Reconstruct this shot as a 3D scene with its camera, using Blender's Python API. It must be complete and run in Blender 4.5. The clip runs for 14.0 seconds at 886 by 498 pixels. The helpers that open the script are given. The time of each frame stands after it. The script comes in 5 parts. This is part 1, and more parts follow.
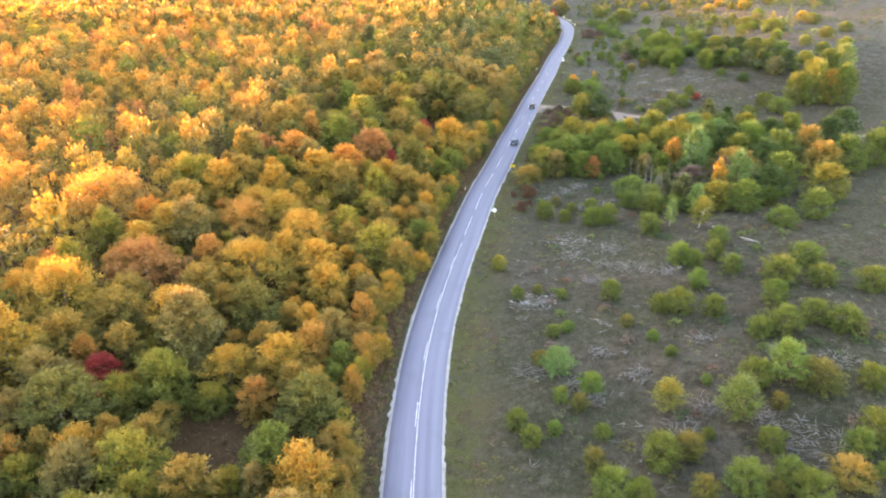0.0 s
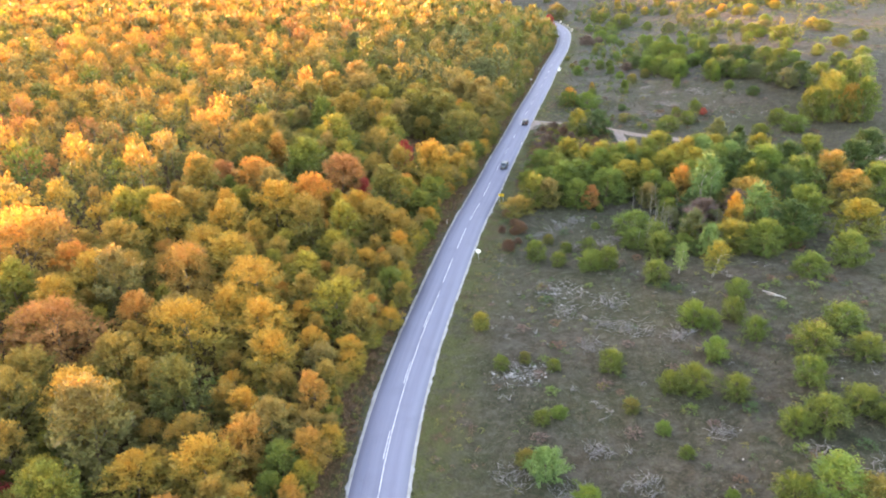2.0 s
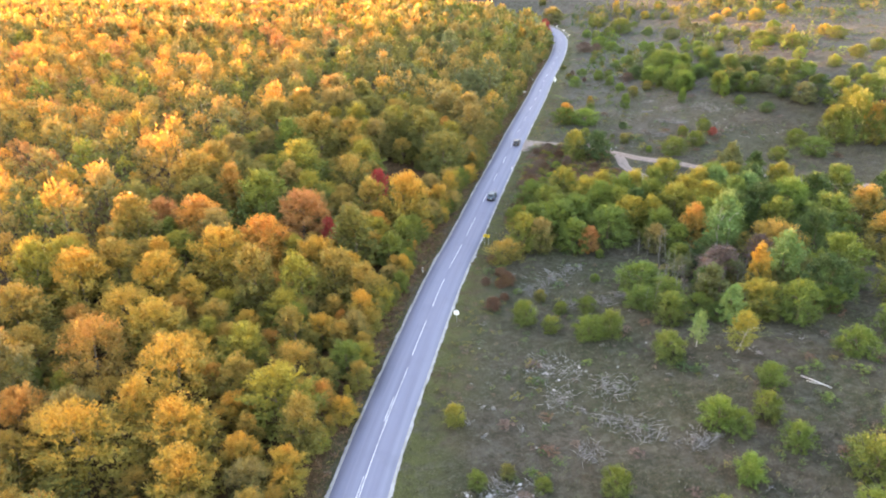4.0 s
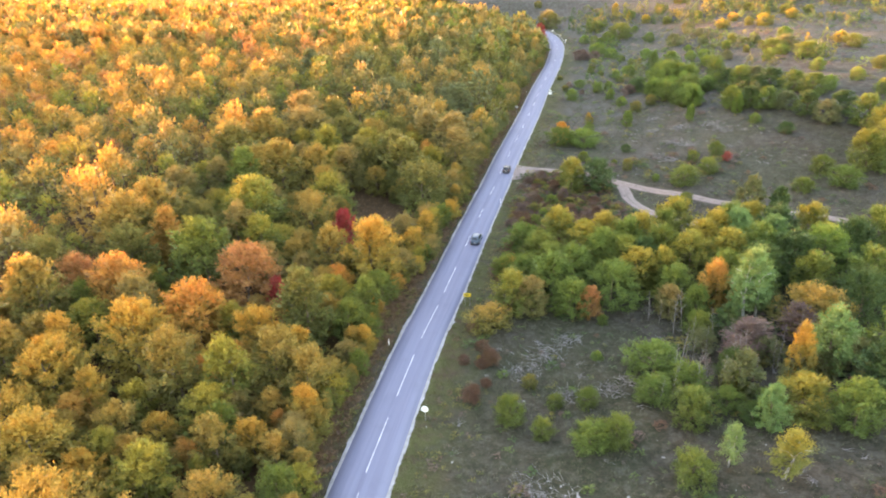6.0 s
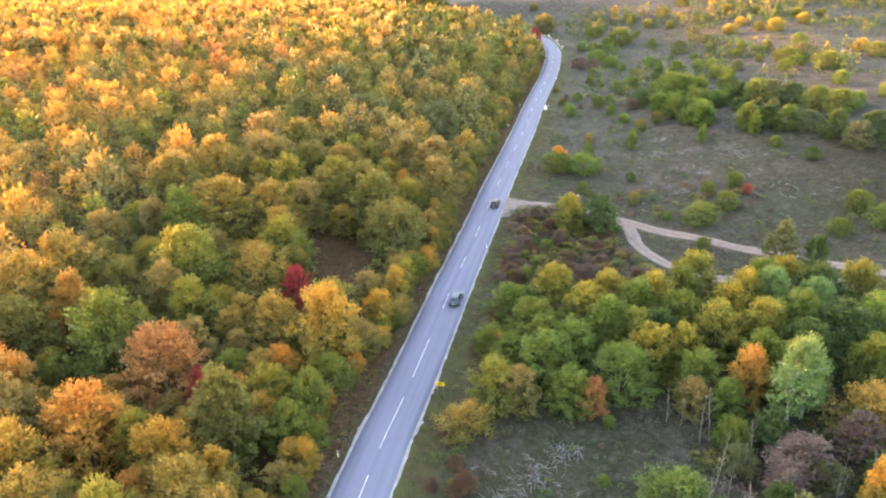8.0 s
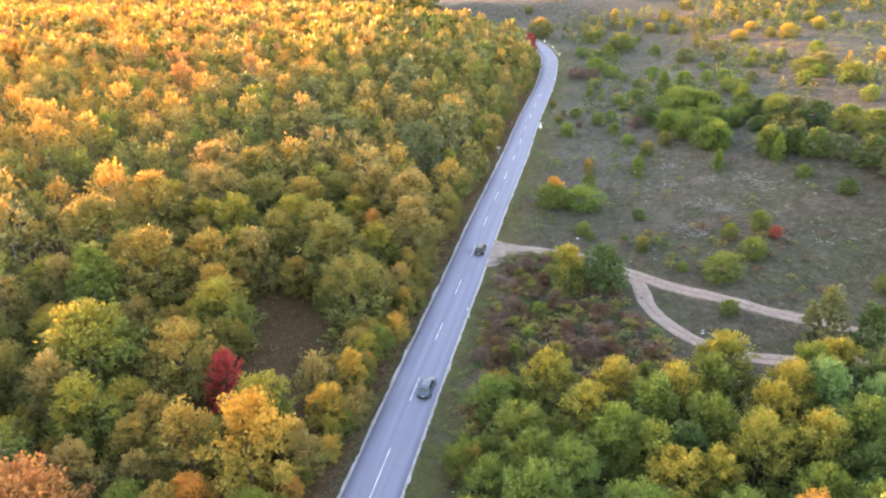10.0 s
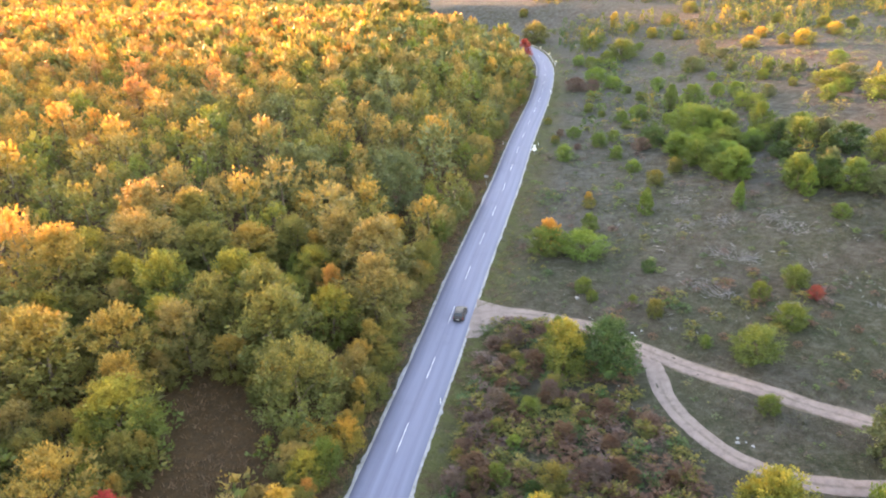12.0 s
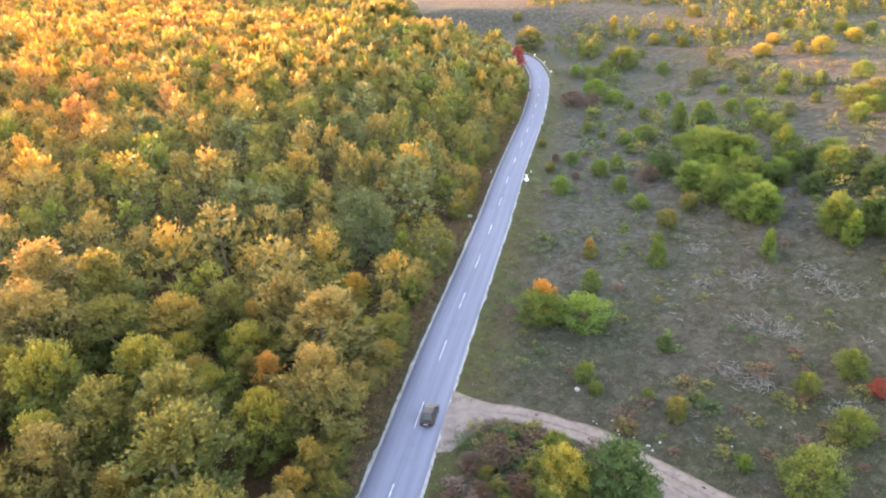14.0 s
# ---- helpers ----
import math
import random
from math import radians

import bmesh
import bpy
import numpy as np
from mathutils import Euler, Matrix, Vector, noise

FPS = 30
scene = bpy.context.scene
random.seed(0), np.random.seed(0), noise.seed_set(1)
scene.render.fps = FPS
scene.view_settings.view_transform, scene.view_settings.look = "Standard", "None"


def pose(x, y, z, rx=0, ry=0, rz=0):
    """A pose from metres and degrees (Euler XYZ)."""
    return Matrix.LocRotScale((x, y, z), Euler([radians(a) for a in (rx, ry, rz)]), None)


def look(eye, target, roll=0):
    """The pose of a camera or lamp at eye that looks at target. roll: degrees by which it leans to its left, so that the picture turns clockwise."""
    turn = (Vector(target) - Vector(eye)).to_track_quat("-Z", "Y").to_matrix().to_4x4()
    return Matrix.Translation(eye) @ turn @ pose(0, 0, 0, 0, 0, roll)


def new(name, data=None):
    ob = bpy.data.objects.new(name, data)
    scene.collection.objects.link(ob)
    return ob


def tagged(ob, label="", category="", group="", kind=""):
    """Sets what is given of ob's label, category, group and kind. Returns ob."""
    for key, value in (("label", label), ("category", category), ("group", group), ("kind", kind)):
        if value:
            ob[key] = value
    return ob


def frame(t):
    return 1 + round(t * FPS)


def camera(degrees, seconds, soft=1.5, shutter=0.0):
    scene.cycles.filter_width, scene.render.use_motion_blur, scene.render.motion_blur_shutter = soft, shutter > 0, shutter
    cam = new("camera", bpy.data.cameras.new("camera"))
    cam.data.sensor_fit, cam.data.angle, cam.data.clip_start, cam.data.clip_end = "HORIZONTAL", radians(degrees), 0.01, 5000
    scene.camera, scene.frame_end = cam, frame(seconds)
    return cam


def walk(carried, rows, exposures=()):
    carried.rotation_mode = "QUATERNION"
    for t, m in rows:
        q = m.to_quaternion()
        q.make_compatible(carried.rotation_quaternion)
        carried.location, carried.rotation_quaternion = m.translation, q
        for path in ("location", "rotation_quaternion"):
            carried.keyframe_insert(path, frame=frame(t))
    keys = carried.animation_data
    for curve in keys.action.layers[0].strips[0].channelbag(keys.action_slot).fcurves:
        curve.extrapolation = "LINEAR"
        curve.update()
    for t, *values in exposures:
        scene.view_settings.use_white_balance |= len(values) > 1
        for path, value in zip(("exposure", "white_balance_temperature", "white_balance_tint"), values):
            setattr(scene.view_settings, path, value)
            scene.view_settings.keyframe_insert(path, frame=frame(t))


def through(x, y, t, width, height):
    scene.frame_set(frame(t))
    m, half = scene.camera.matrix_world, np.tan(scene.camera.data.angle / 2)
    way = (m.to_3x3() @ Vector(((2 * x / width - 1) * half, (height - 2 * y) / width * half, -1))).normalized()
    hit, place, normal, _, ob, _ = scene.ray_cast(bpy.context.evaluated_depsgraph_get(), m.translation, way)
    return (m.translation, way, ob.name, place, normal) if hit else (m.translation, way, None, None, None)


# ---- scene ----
cam = camera(63.8, 14.0, soft=2.0)
ROWS = [
    (0.0, 1.085, 1.347, 56.474, 1.437, -24.017, -2.714),
    (0.5, 2.061, 6.226, 56.423, 1.411, -23.988, -2.684),
    (1.0, 3.042, 11.303, 56.402, 1.376, -23.970, -2.656),
    (1.5, 4.027, 16.567, 56.405, 1.333, -23.961, -2.631),
    (2.0, 5.018, 22.001, 56.427, 1.284, -23.959, -2.609),
    (2.5, 6.013, 27.592, 56.462, 1.230, -23.964, -2.590),
    (3.0, 7.012, 33.325, 56.505, 1.173, -23.974, -2.573),
    (3.5, 8.017, 39.183, 56.554, 1.113, -23.990, -2.559),
    (4.0, 9.026, 45.152, 56.603, 1.052, -24.008, -2.548),
    (4.5, 10.040, 51.214, 56.651, 0.990, -24.030, -2.540),
    (5.0, 11.058, 57.355, 56.693, 0.928, -24.054, -2.535),
    (5.5, 12.082, 63.560, 56.728, 0.868, -24.080, -2.533),
    (6.0, 13.111, 69.815, 56.753, 0.808, -24.106, -2.533),
    (6.5, 14.146, 76.106, 56.768, 0.750, -24.133, -2.537),
    (7.0, 15.186, 82.421, 56.771, 0.695, -24.160, -2.543),
    (7.5, 16.231, 88.750, 56.761, 0.641, -24.186, -2.552),
    (8.0, 17.283, 95.083, 56.738, 0.590, -24.211, -2.563),
    (8.5, 18.341, 101.412, 56.702, 0.540, -24.235, -2.578),
    (9.0, 19.405, 107.732, 56.654, 0.493, -24.258, -2.595),
    (9.5, 20.475, 114.039, 56.595, 0.446, -24.280, -2.616),
    (10.0, 21.553, 120.332, 56.526, 0.401, -24.300, -2.639),
    (10.5, 22.638, 126.613, 56.449, 0.356, -24.319, -2.665),
    (11.0, 23.731, 132.885, 56.367, 0.311, -24.337, -2.693),
    (11.5, 24.831, 139.156, 56.282, 0.265, -24.353, -2.725),
    (12.0, 25.940, 145.436, 56.198, 0.216, -24.369, -2.759),
    (12.5, 27.058, 151.739, 56.117, 0.164, -24.384, -2.796),
    (13.0, 28.185, 158.081, 56.045, 0.108, -24.399, -2.836),
    (13.5, 29.321, 164.483, 55.985, 0.046, -24.415, -2.879),
    (14.0, 30.468, 170.972, 55.942, -0.024, -24.431, -2.925),
]


def aim(x, y, z, yaw, pitch, roll):
    a, b = radians(yaw), radians(pitch)
    way = Vector((-math.sin(a) * math.cos(b), math.cos(a) * math.cos(b), math.sin(b)))
    return look((x, y, z), Vector((x, y, z)) + way, roll)


walk(cam, [(t, aim(*row)) for t, *row in ROWS], exposures=[(0.0, 5.06, 7000, 28)])

# ---- light: low evening sun ahead to the left, soft sky ----
SUN_EL, SUN_AZ = 2.1, 44.0            # degrees up, degrees left of +y
world = bpy.data.worlds.new("evening_sky")
scene.world = world
world.use_nodes = True
wn, wl = world.node_tree.nodes, world.node_tree.links
sky = wn.new("ShaderNodeTexSky")
sky.sky_type, sky.sun_disc = "NISHITA", False
sky.sun_elevation, sky.sun_rotation = radians(SUN_EL), radians(-SUN_AZ)
sky.altitude, sky.air_density, sky.dust_density, sky.ozone_density = 600, 1.0, 1.5, 1.0
wl.new(sky.outputs["Color"], wn["Background"].inputs["Color"])
wn["Background"].inputs["Strength"].default_value = 0.15

sun_data = bpy.data.lights.new("sun", "SUN")
sun_data.energy, sun_data.angle, sun_data.color = 2.8, radians(4.0), (1.0, 0.46, 0.20)
sun = new("sun", sun_data)
_el, _az = radians(SUN_EL), radians(SUN_AZ)
sun.matrix_world = look((0, 0, 200), (200 * math.sin(_az) * math.cos(_el), -200 * math.cos(_az) * math.cos(_el), 200 - 200 * math.sin(_el)))

# ---- plan of the land ----
ROAD_PTS = [(16, -60), (6, -20), (-1, 15), (-4.4, 42), (-5.1, 63), (-4.9, 80), (-3.9, 95), (-1.5, 113.5), (3.1, 139), (7.5, 161.5),
            (11.2, 177), (17.7, 206), (24.0, 233), (30.3, 261), (40.6, 304), (48.8, 341), (61.9, 396), (69.6, 437), (72.3, 461),
            (72.6, 487), (69.5, 508), (62, 532), (49, 555), (28, 575), (-5, 592), (-60, 606)]
TRACK_PTS = [(27.5, 243.2), (33, 243.8), (39, 243.2), (44, 240.2), (49, 236.4), (53.2, 231.8), (61.5, 223.8), (71, 216.6), (81, 209.6), (93, 203.5), (115, 194), (150, 184)]
BRANCH_PTS = [(53.2, 231.6), (53.7, 227.0), (53.4, 221.8), (53.9, 216.2), (55.6, 211.8), (57.8, 208.3), (60.6, 205.9), (64.4, 204.2), (69, 203.2), (76, 202.4), (84, 200)]
HALF = 3.25                            # half the road's paved width


def spline(pts, step=1.5):
    """Points along a Catmull-Rom curve through pts, about step apart."""
    p = [np.array(q, float) for q in pts]
    p = [2 * p[0] - p[1]] + p + [2 * p[-1] - p[-2]]
    out = []
    for i in range(1, len(p) - 2):
        a, b, c, d = p[i - 1:i + 3]
        n = max(2, int(np.linalg.norm(c - b) / step))
        for k in range(n):
            u = k / n
            out.append(0.5 * (2 * b + (c - a) * u + (2 * a - 5 * b + 4 * c - d) * u * u + (3 * b - a - 3 * c + d) * u ** 3))
    out.append(p[-2])
    return np.array(out)


ROAD = spline(ROAD_PTS)
TRACK, BRANCH = spline(TRACK_PTS), spline(BRANCH_PTS)


def smooth(a, b, v):
    u = np.clip((np.asarray(v, float) - a) / (b - a), 0, 1)
    return u * u * (3 - 2 * u)


def aside(x, y):
    """Metres to the right of the road's middle."""
    return np.asarray(x, float) - np.interp(y, ROAD[:, 1], ROAD[:, 0])


def off_track(x, y):
    """Metres to the nearer of the two dirt tracks."""
    x, y = np.atleast_1d(np.asarray(x, float)), np.atleast_1d(np.asarray(y, float))
    best = np.full(x.shape, 1e9)
    near = (x > 15) & (x < 165) & (y > 170) & (y < 265)
    for q in np.concatenate([TRACK, BRANCH]):
        best[near] = np.minimum(best[near], np.hypot(x[near] - q[0], y[near] - q[1]))
    return best


def wave(x, y):
    return (0.22 * np.sin(0.21 * x + 0.4 * np.sin(0.13 * y)) * np.sin(0.17 * y + 1.3) + 0.12 * np.sin(0.53 * x + 1.7) * np.sin(0.47 * y + 0.31 * x))


def land(x, y):
    """Height of the ground."""
    x, y = np.asarray(x, float), np.asarray(y, float)
    d = aside(x, y)
    left = 6.5 * smooth(12, 78, -d) + 8.0 * smooth(80, 330, -d)
    near = 3.4 * smooth(12, 62, d) * smooth(168, 118, y)
    far = 10.0 * smooth(20, 112, d) * smooth(212, 300, y)
    out = np.where(d < 0, left, near + far)
    rough = smooth(5, 14, np.abs(d))
    ditch = -0.35 * np.exp(-((np.abs(d) - 5.6) / 1.0) ** 2) * np.where(d > 0, 1 - np.exp(-((y - 243) / 8) ** 4), 1)
    return out + rough * wave(x, y) + ditch


NX0, NY0 = -700, -100
_gx, _gy = np.arange(NX0, 700, 2.0), np.arange(NY0, 1100, 2.0)
LAND = land(*np.meshgrid(_gx, _gy)).tolist()
_tx, _ty = np.meshgrid(np.arange(10, 170, 0.5), np.arange(165, 270, 0.5))
OFF = off_track(_tx, _ty).tolist()


def land_at(x, y):
    """Height of the ground, between the grid's points."""
    u, w = (x - NX0) / 2, (y - NY0) / 2
    i, j = int(u), int(w)
    if not (0 <= i < len(_gx) - 1 and 0 <= j < len(_gy) - 1):
        return float(land(x, y))
    u, w = u - i, w - j
    a, b = LAND[j], LAND[j + 1]
    return (a[i] * (1 - u) + a[i + 1] * u) * (1 - w) + (b[i] * (1 - u) + b[i + 1] * u) * w


def clear_of_track(x, y, by):
    i, j = int((x - 10) * 2), int((y - 165) * 2)
    return not (0 <= i < 320 and 0 <= j < 210) or OFF[j][i] > by

# ---- materials ----


class Nodes:
    """A small helper for node trees."""

    def __init__(self, name, rough=0.9, spec=0.3):
        self.m = bpy.data.materials.new(name)
        self.m.use_nodes = True
        self.t = self.m.node_tree
        self.p = self.t.nodes["Principled BSDF"]
        self.p.inputs["Roughness"].default_value = rough
        self.p.inputs["Specular IOR Level"].default_value = spec

    def n(self, kind, **sockets):
        node = self.t.nodes.new(kind)
        for k, v in sockets.items():
            self.put(node, k, v)
        return node

    def put(self, node, k, v):
        k = int(k[1:]) if k[0] == "i" and k[1:].isdigit() else k
        if hasattr(v, "is_linked"):
            self.t.links.new(v, node.inputs[k])
        else:
            node.inputs[k].default_value = v

    def coords(self, kind="Object"):
        return self.n("ShaderNodeTexCoord").outputs[kind]

    def noise(self, vec, scale, detail=4.0, rough=0.55, colour=False):
        return self.n("ShaderNodeTexNoise", Vector=vec, Scale=scale, Detail=detail, Roughness=rough).outputs["Color" if colour else "Fac"]

    def ramp(self, fac, *stops):
        node = self.n("ShaderNodeValToRGB", Fac=fac)
        e = node.color_ramp.elements
        while len(e) < len(stops):
            e.new(0.5)
        for el, (pos, col) in zip(e, stops):
            el.position = pos
            el.color = (*col, 1) if len(col) == 3 else col
        return node.outputs["Color"]

    def grey(self, fac, a, b):
        return self.n("ShaderNodeMapRange", i0=fac, i1=a, i2=b).outputs[0]

    def mix(self, fac, a, b, kind="MIX"):
        node = self.t.nodes.new("ShaderNodeMix")
        node.data_type, node.blend_type = "RGBA", kind
        for k, v in ((0, fac), (6, a), (7, b)):
            v = (*v, 1) if isinstance(v, tuple) and len(v) == 3 else v
            if hasattr(v, "is_linked"):
                self.t.links.new(v, node.inputs[k])
            else:
                node.inputs[k].default_value = v
        return node.outputs[2]

    def math(self, op, a, b=0.0):
        node = self.t.nodes.new("ShaderNodeMath")
        node.operation = op
        self.put(node, "i0", a)
        self.put(node, "i1", b)
        return node.outputs[0]

    def colour(self, c):
        self.put(self.p, "Base Color", (*c, 1) if isinstance(c, tuple) else c)
        return self

    def bump(self, height, strength=0.3, distance=0.05):
        b = self.n("ShaderNodeBump", Height=height, Strength=strength, Distance=distance)
        self.t.links.new(b.outputs[0], self.p.inputs["Normal"])
        return self


def plain(name, col, rough=0.6, metal=0.0, spec=0.4, wear=0.12, scale=6.0):
    """Paint, metal or plastic with slight dirt and wear."""
    k = Nodes(name, rough, spec)
    f = k.noise(k.coords(), scale, 5)
    dirty = tuple(c * (1 - 2.2 * wear) + 0.03 * wear for c in col)
    k.colour(k.ramp(f, (0.35, dirty), (0.62, col)))
    k.p.inputs["Metallic"].default_value = metal
    return k.m


def leaf_material(name, main, second, dark, through=0.3, low=None):
    """Foliage: patches of a second colour, leaf-to-leaf change, lower boughs greener and darkened with painted shade,
    light passing through.
    """
    k = Nodes(name, 0.6, 0.28)
    geo = k.n("ShaderNodeNewGeometry")
    info = k.n("ShaderNodeObjectInfo")
    world_pos = geo.outputs["Position"]
    patch = k.noise(world_pos, 0.55, 4)
    patch = k.math("ADD", patch, k.math("MULTIPLY", k.math("SUBTRACT", info.outputs["Random"], 0.5), 0.22))
    base = k.mix(k.grey(patch, 0.4, 0.66), main, second)
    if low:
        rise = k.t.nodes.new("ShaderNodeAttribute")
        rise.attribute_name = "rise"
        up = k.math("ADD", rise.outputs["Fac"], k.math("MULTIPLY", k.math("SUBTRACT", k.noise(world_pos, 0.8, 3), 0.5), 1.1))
        # low boughs: leaves still green, plus the crown's own shade mixed into the colour
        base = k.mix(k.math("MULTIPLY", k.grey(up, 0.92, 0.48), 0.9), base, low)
    each = geo.outputs["Random Per Island"]
    base = k.mix(k.math("MULTIPLY", k.grey(each, 0.5, 1.0), 0.4), base, dark)
    lum = k.math("ADD", 0.86, k.math("MULTIPLY", k.n("ShaderNodeTexWhiteNoise", Vector=k.n("ShaderNodeCombineXYZ", X=each).outputs[0]).outputs["Value"], 0.26))
    base = k.mix(1.0, base, k.n("ShaderNodeCombineColor", Red=lum, Green=lum, Blue=lum).outputs[0], "MULTIPLY")
    k.colour(base)
    tr = k.n("ShaderNodeBsdfTranslucent", Color=k.mix(1.0, base, (1.25, 1.1, 0.7), "MULTIPLY"))
    sh = k.t.nodes.new("ShaderNodeMixShader")
    sh.inputs[0].default_value = through
    k.t.links.new(k.p.outputs[0], sh.inputs[1])
    k.t.links.new(tr.outputs[0], sh.inputs[2])
    k.t.links.new(sh.outputs[0], k.t.nodes["Material Output"].inputs[0])
    return k.m


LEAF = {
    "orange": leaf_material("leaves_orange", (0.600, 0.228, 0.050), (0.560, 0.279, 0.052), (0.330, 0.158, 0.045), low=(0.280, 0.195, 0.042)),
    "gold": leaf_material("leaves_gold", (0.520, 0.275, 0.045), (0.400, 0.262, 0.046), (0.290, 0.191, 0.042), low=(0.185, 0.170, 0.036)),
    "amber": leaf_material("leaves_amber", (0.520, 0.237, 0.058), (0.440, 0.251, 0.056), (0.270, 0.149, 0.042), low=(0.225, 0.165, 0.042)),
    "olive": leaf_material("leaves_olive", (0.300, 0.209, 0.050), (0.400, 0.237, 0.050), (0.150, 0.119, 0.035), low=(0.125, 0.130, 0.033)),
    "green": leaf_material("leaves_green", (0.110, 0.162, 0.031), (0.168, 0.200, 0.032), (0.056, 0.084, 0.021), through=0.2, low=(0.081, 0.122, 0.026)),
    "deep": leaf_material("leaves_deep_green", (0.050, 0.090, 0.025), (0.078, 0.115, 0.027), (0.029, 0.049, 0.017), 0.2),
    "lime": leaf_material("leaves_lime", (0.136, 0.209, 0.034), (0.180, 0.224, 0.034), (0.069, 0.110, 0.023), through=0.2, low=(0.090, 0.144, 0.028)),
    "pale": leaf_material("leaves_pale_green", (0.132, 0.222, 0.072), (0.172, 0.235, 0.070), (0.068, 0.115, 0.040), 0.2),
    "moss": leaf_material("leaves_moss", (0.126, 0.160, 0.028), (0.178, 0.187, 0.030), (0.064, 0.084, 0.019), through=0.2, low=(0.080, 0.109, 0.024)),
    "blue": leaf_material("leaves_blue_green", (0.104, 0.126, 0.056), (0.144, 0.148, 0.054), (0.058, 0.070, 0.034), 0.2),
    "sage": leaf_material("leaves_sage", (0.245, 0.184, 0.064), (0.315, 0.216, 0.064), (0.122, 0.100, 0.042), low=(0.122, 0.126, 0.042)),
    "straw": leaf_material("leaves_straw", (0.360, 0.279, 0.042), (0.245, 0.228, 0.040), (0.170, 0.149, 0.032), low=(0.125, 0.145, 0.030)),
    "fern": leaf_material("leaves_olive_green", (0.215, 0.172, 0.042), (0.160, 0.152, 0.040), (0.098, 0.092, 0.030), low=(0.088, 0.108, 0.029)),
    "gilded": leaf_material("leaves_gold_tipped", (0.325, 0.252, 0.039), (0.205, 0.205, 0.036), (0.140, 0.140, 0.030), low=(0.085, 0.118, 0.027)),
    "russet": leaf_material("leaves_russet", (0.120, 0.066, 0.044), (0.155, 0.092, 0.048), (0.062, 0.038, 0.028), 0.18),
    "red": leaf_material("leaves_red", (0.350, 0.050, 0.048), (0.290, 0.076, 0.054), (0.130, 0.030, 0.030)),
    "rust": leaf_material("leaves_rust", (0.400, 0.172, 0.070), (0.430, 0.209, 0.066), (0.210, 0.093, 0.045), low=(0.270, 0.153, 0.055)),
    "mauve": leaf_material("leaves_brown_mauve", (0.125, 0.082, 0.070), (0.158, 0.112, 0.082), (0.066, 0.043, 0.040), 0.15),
}


def bark_material(name, a, b):
    k = Nodes(name, 0.9, 0.2)
    f = k.noise(k.coords(), 5.0, 6)
    k.colour(k.ramp(f, (0.35, a), (0.65, b)))
    return k.bump(f, 0.6, 0.03).m


BARK = bark_material("bark_grey_brown", (0.07, 0.05, 0.035), (0.2, 0.16, 0.12))
BIRCH_BARK = bark_material("bark_birch", (0.22, 0.20, 0.18), (0.50, 0.48, 0.45))
DEAD_WOOD = bark_material("dead_wood", (0.15, 0.14, 0.137), (0.34, 0.32, 0.315))
GREY_BARK = bark_material("bark_dead_grey", (0.13, 0.115, 0.105), (0.27, 0.25, 0.235))


def ground_material():
    k = Nodes("dry_meadow", 0.95, 0.15)
    pos = k.n("ShaderNodeNewGeometry").outputs["Position"]
    big, mid, fine = k.noise(pos, 0.05, 4), k.noise(pos, 0.36, 6, 0.65), k.noise(pos, 3.0, 7, 0.75)
    grass = k.mix(k.grey(mid, 0.42, 0.6), (0.035, 0.036, 0.021), (0.021, 0.028, 0.012))
    dry = k.mix(k.grey(mid, 0.4, 0.6), (0.052, 0.048, 0.038), (0.029, 0.025, 0.017))
    c = k.mix(k.grey(big, 0.45, 0.57), grass, dry)
    soil, tuft = k.noise(pos, 1.1, 5, 0.65), k.noise(pos, 0.62, 6, 0.72)
    c = k.mix(k.math("MULTIPLY", k.grey(tuft, 0.53, 0.62), 0.8), c, (0.014, 0.017, 0.008))
    c = k.mix(k.math("MULTIPLY", k.grey(tuft, 0.46, 0.37), 0.7), c, (0.073, 0.070, 0.053))
    c = k.mix(k.math("MULTIPLY", k.grey(soil, 0.53, 0.66), 0.75), c, (0.024, 0.020, 0.013))
    c = k.mix(k.math("MULTIPLY", k.grey(soil, 0.47, 0.36), 0.6), c, (0.071, 0.062, 0.046))
    # grass beside the road, fallen leaves under the forest
    zone = k.t.nodes.new("ShaderNodeAttribute")
    zone.attribute_name = "lush"
    c = k.mix(k.math("MULTIPLY", zone.outputs["Fac"], k.grey(big, 0.47, 0.56)), c, (0.049, 0.031, 0.017))
    c = k.mix(k.math("MULTIPLY", zone.outputs["Fac"], k.grey(mid, 0.36, 0.56)), c, (0.055, 0.061, 0.019))
    zone = k.t.nodes.new("ShaderNodeAttribute")
    zone.attribute_name = "pasture"
    bare = k.mix(k.grey(tuft, 0.42, 0.58), (0.074, 0.073, 0.069), (0.031, 0.034, 0.028))
    c = k.mix(k.math("MULTIPLY", zone.outputs["Fac"], k.grey(mid, 0.62, 0.40)), c, bare)
    zone = k.t.nodes.new("ShaderNodeAttribute")
    zone.attribute_name = "litter"
    litter = k.mix(k.grey(soil, 0.35, 0.7), (0.040, 0.023, 0.010), (0.078, 0.040, 0.014))
    c = k.mix(k.math("MULTIPLY", zone.outputs["Fac"], 0.9), c, litter)
    c = k.mix(k.math("MULTIPLY", k.grey(fine, 0.45, 0.75), 0.5), c, (0.093, 0.075, 0.047))
    c = k.mix(k.math("MULTIPLY", k.grey(fine, 0.5, 0.22), 0.65), c, (0.020, 0.018, 0.008))
    k.colour(c)
    return k.bump(k.math("ADD", k.math("MULTIPLY", mid, 0.6), fine), 0.8, 0.18).m


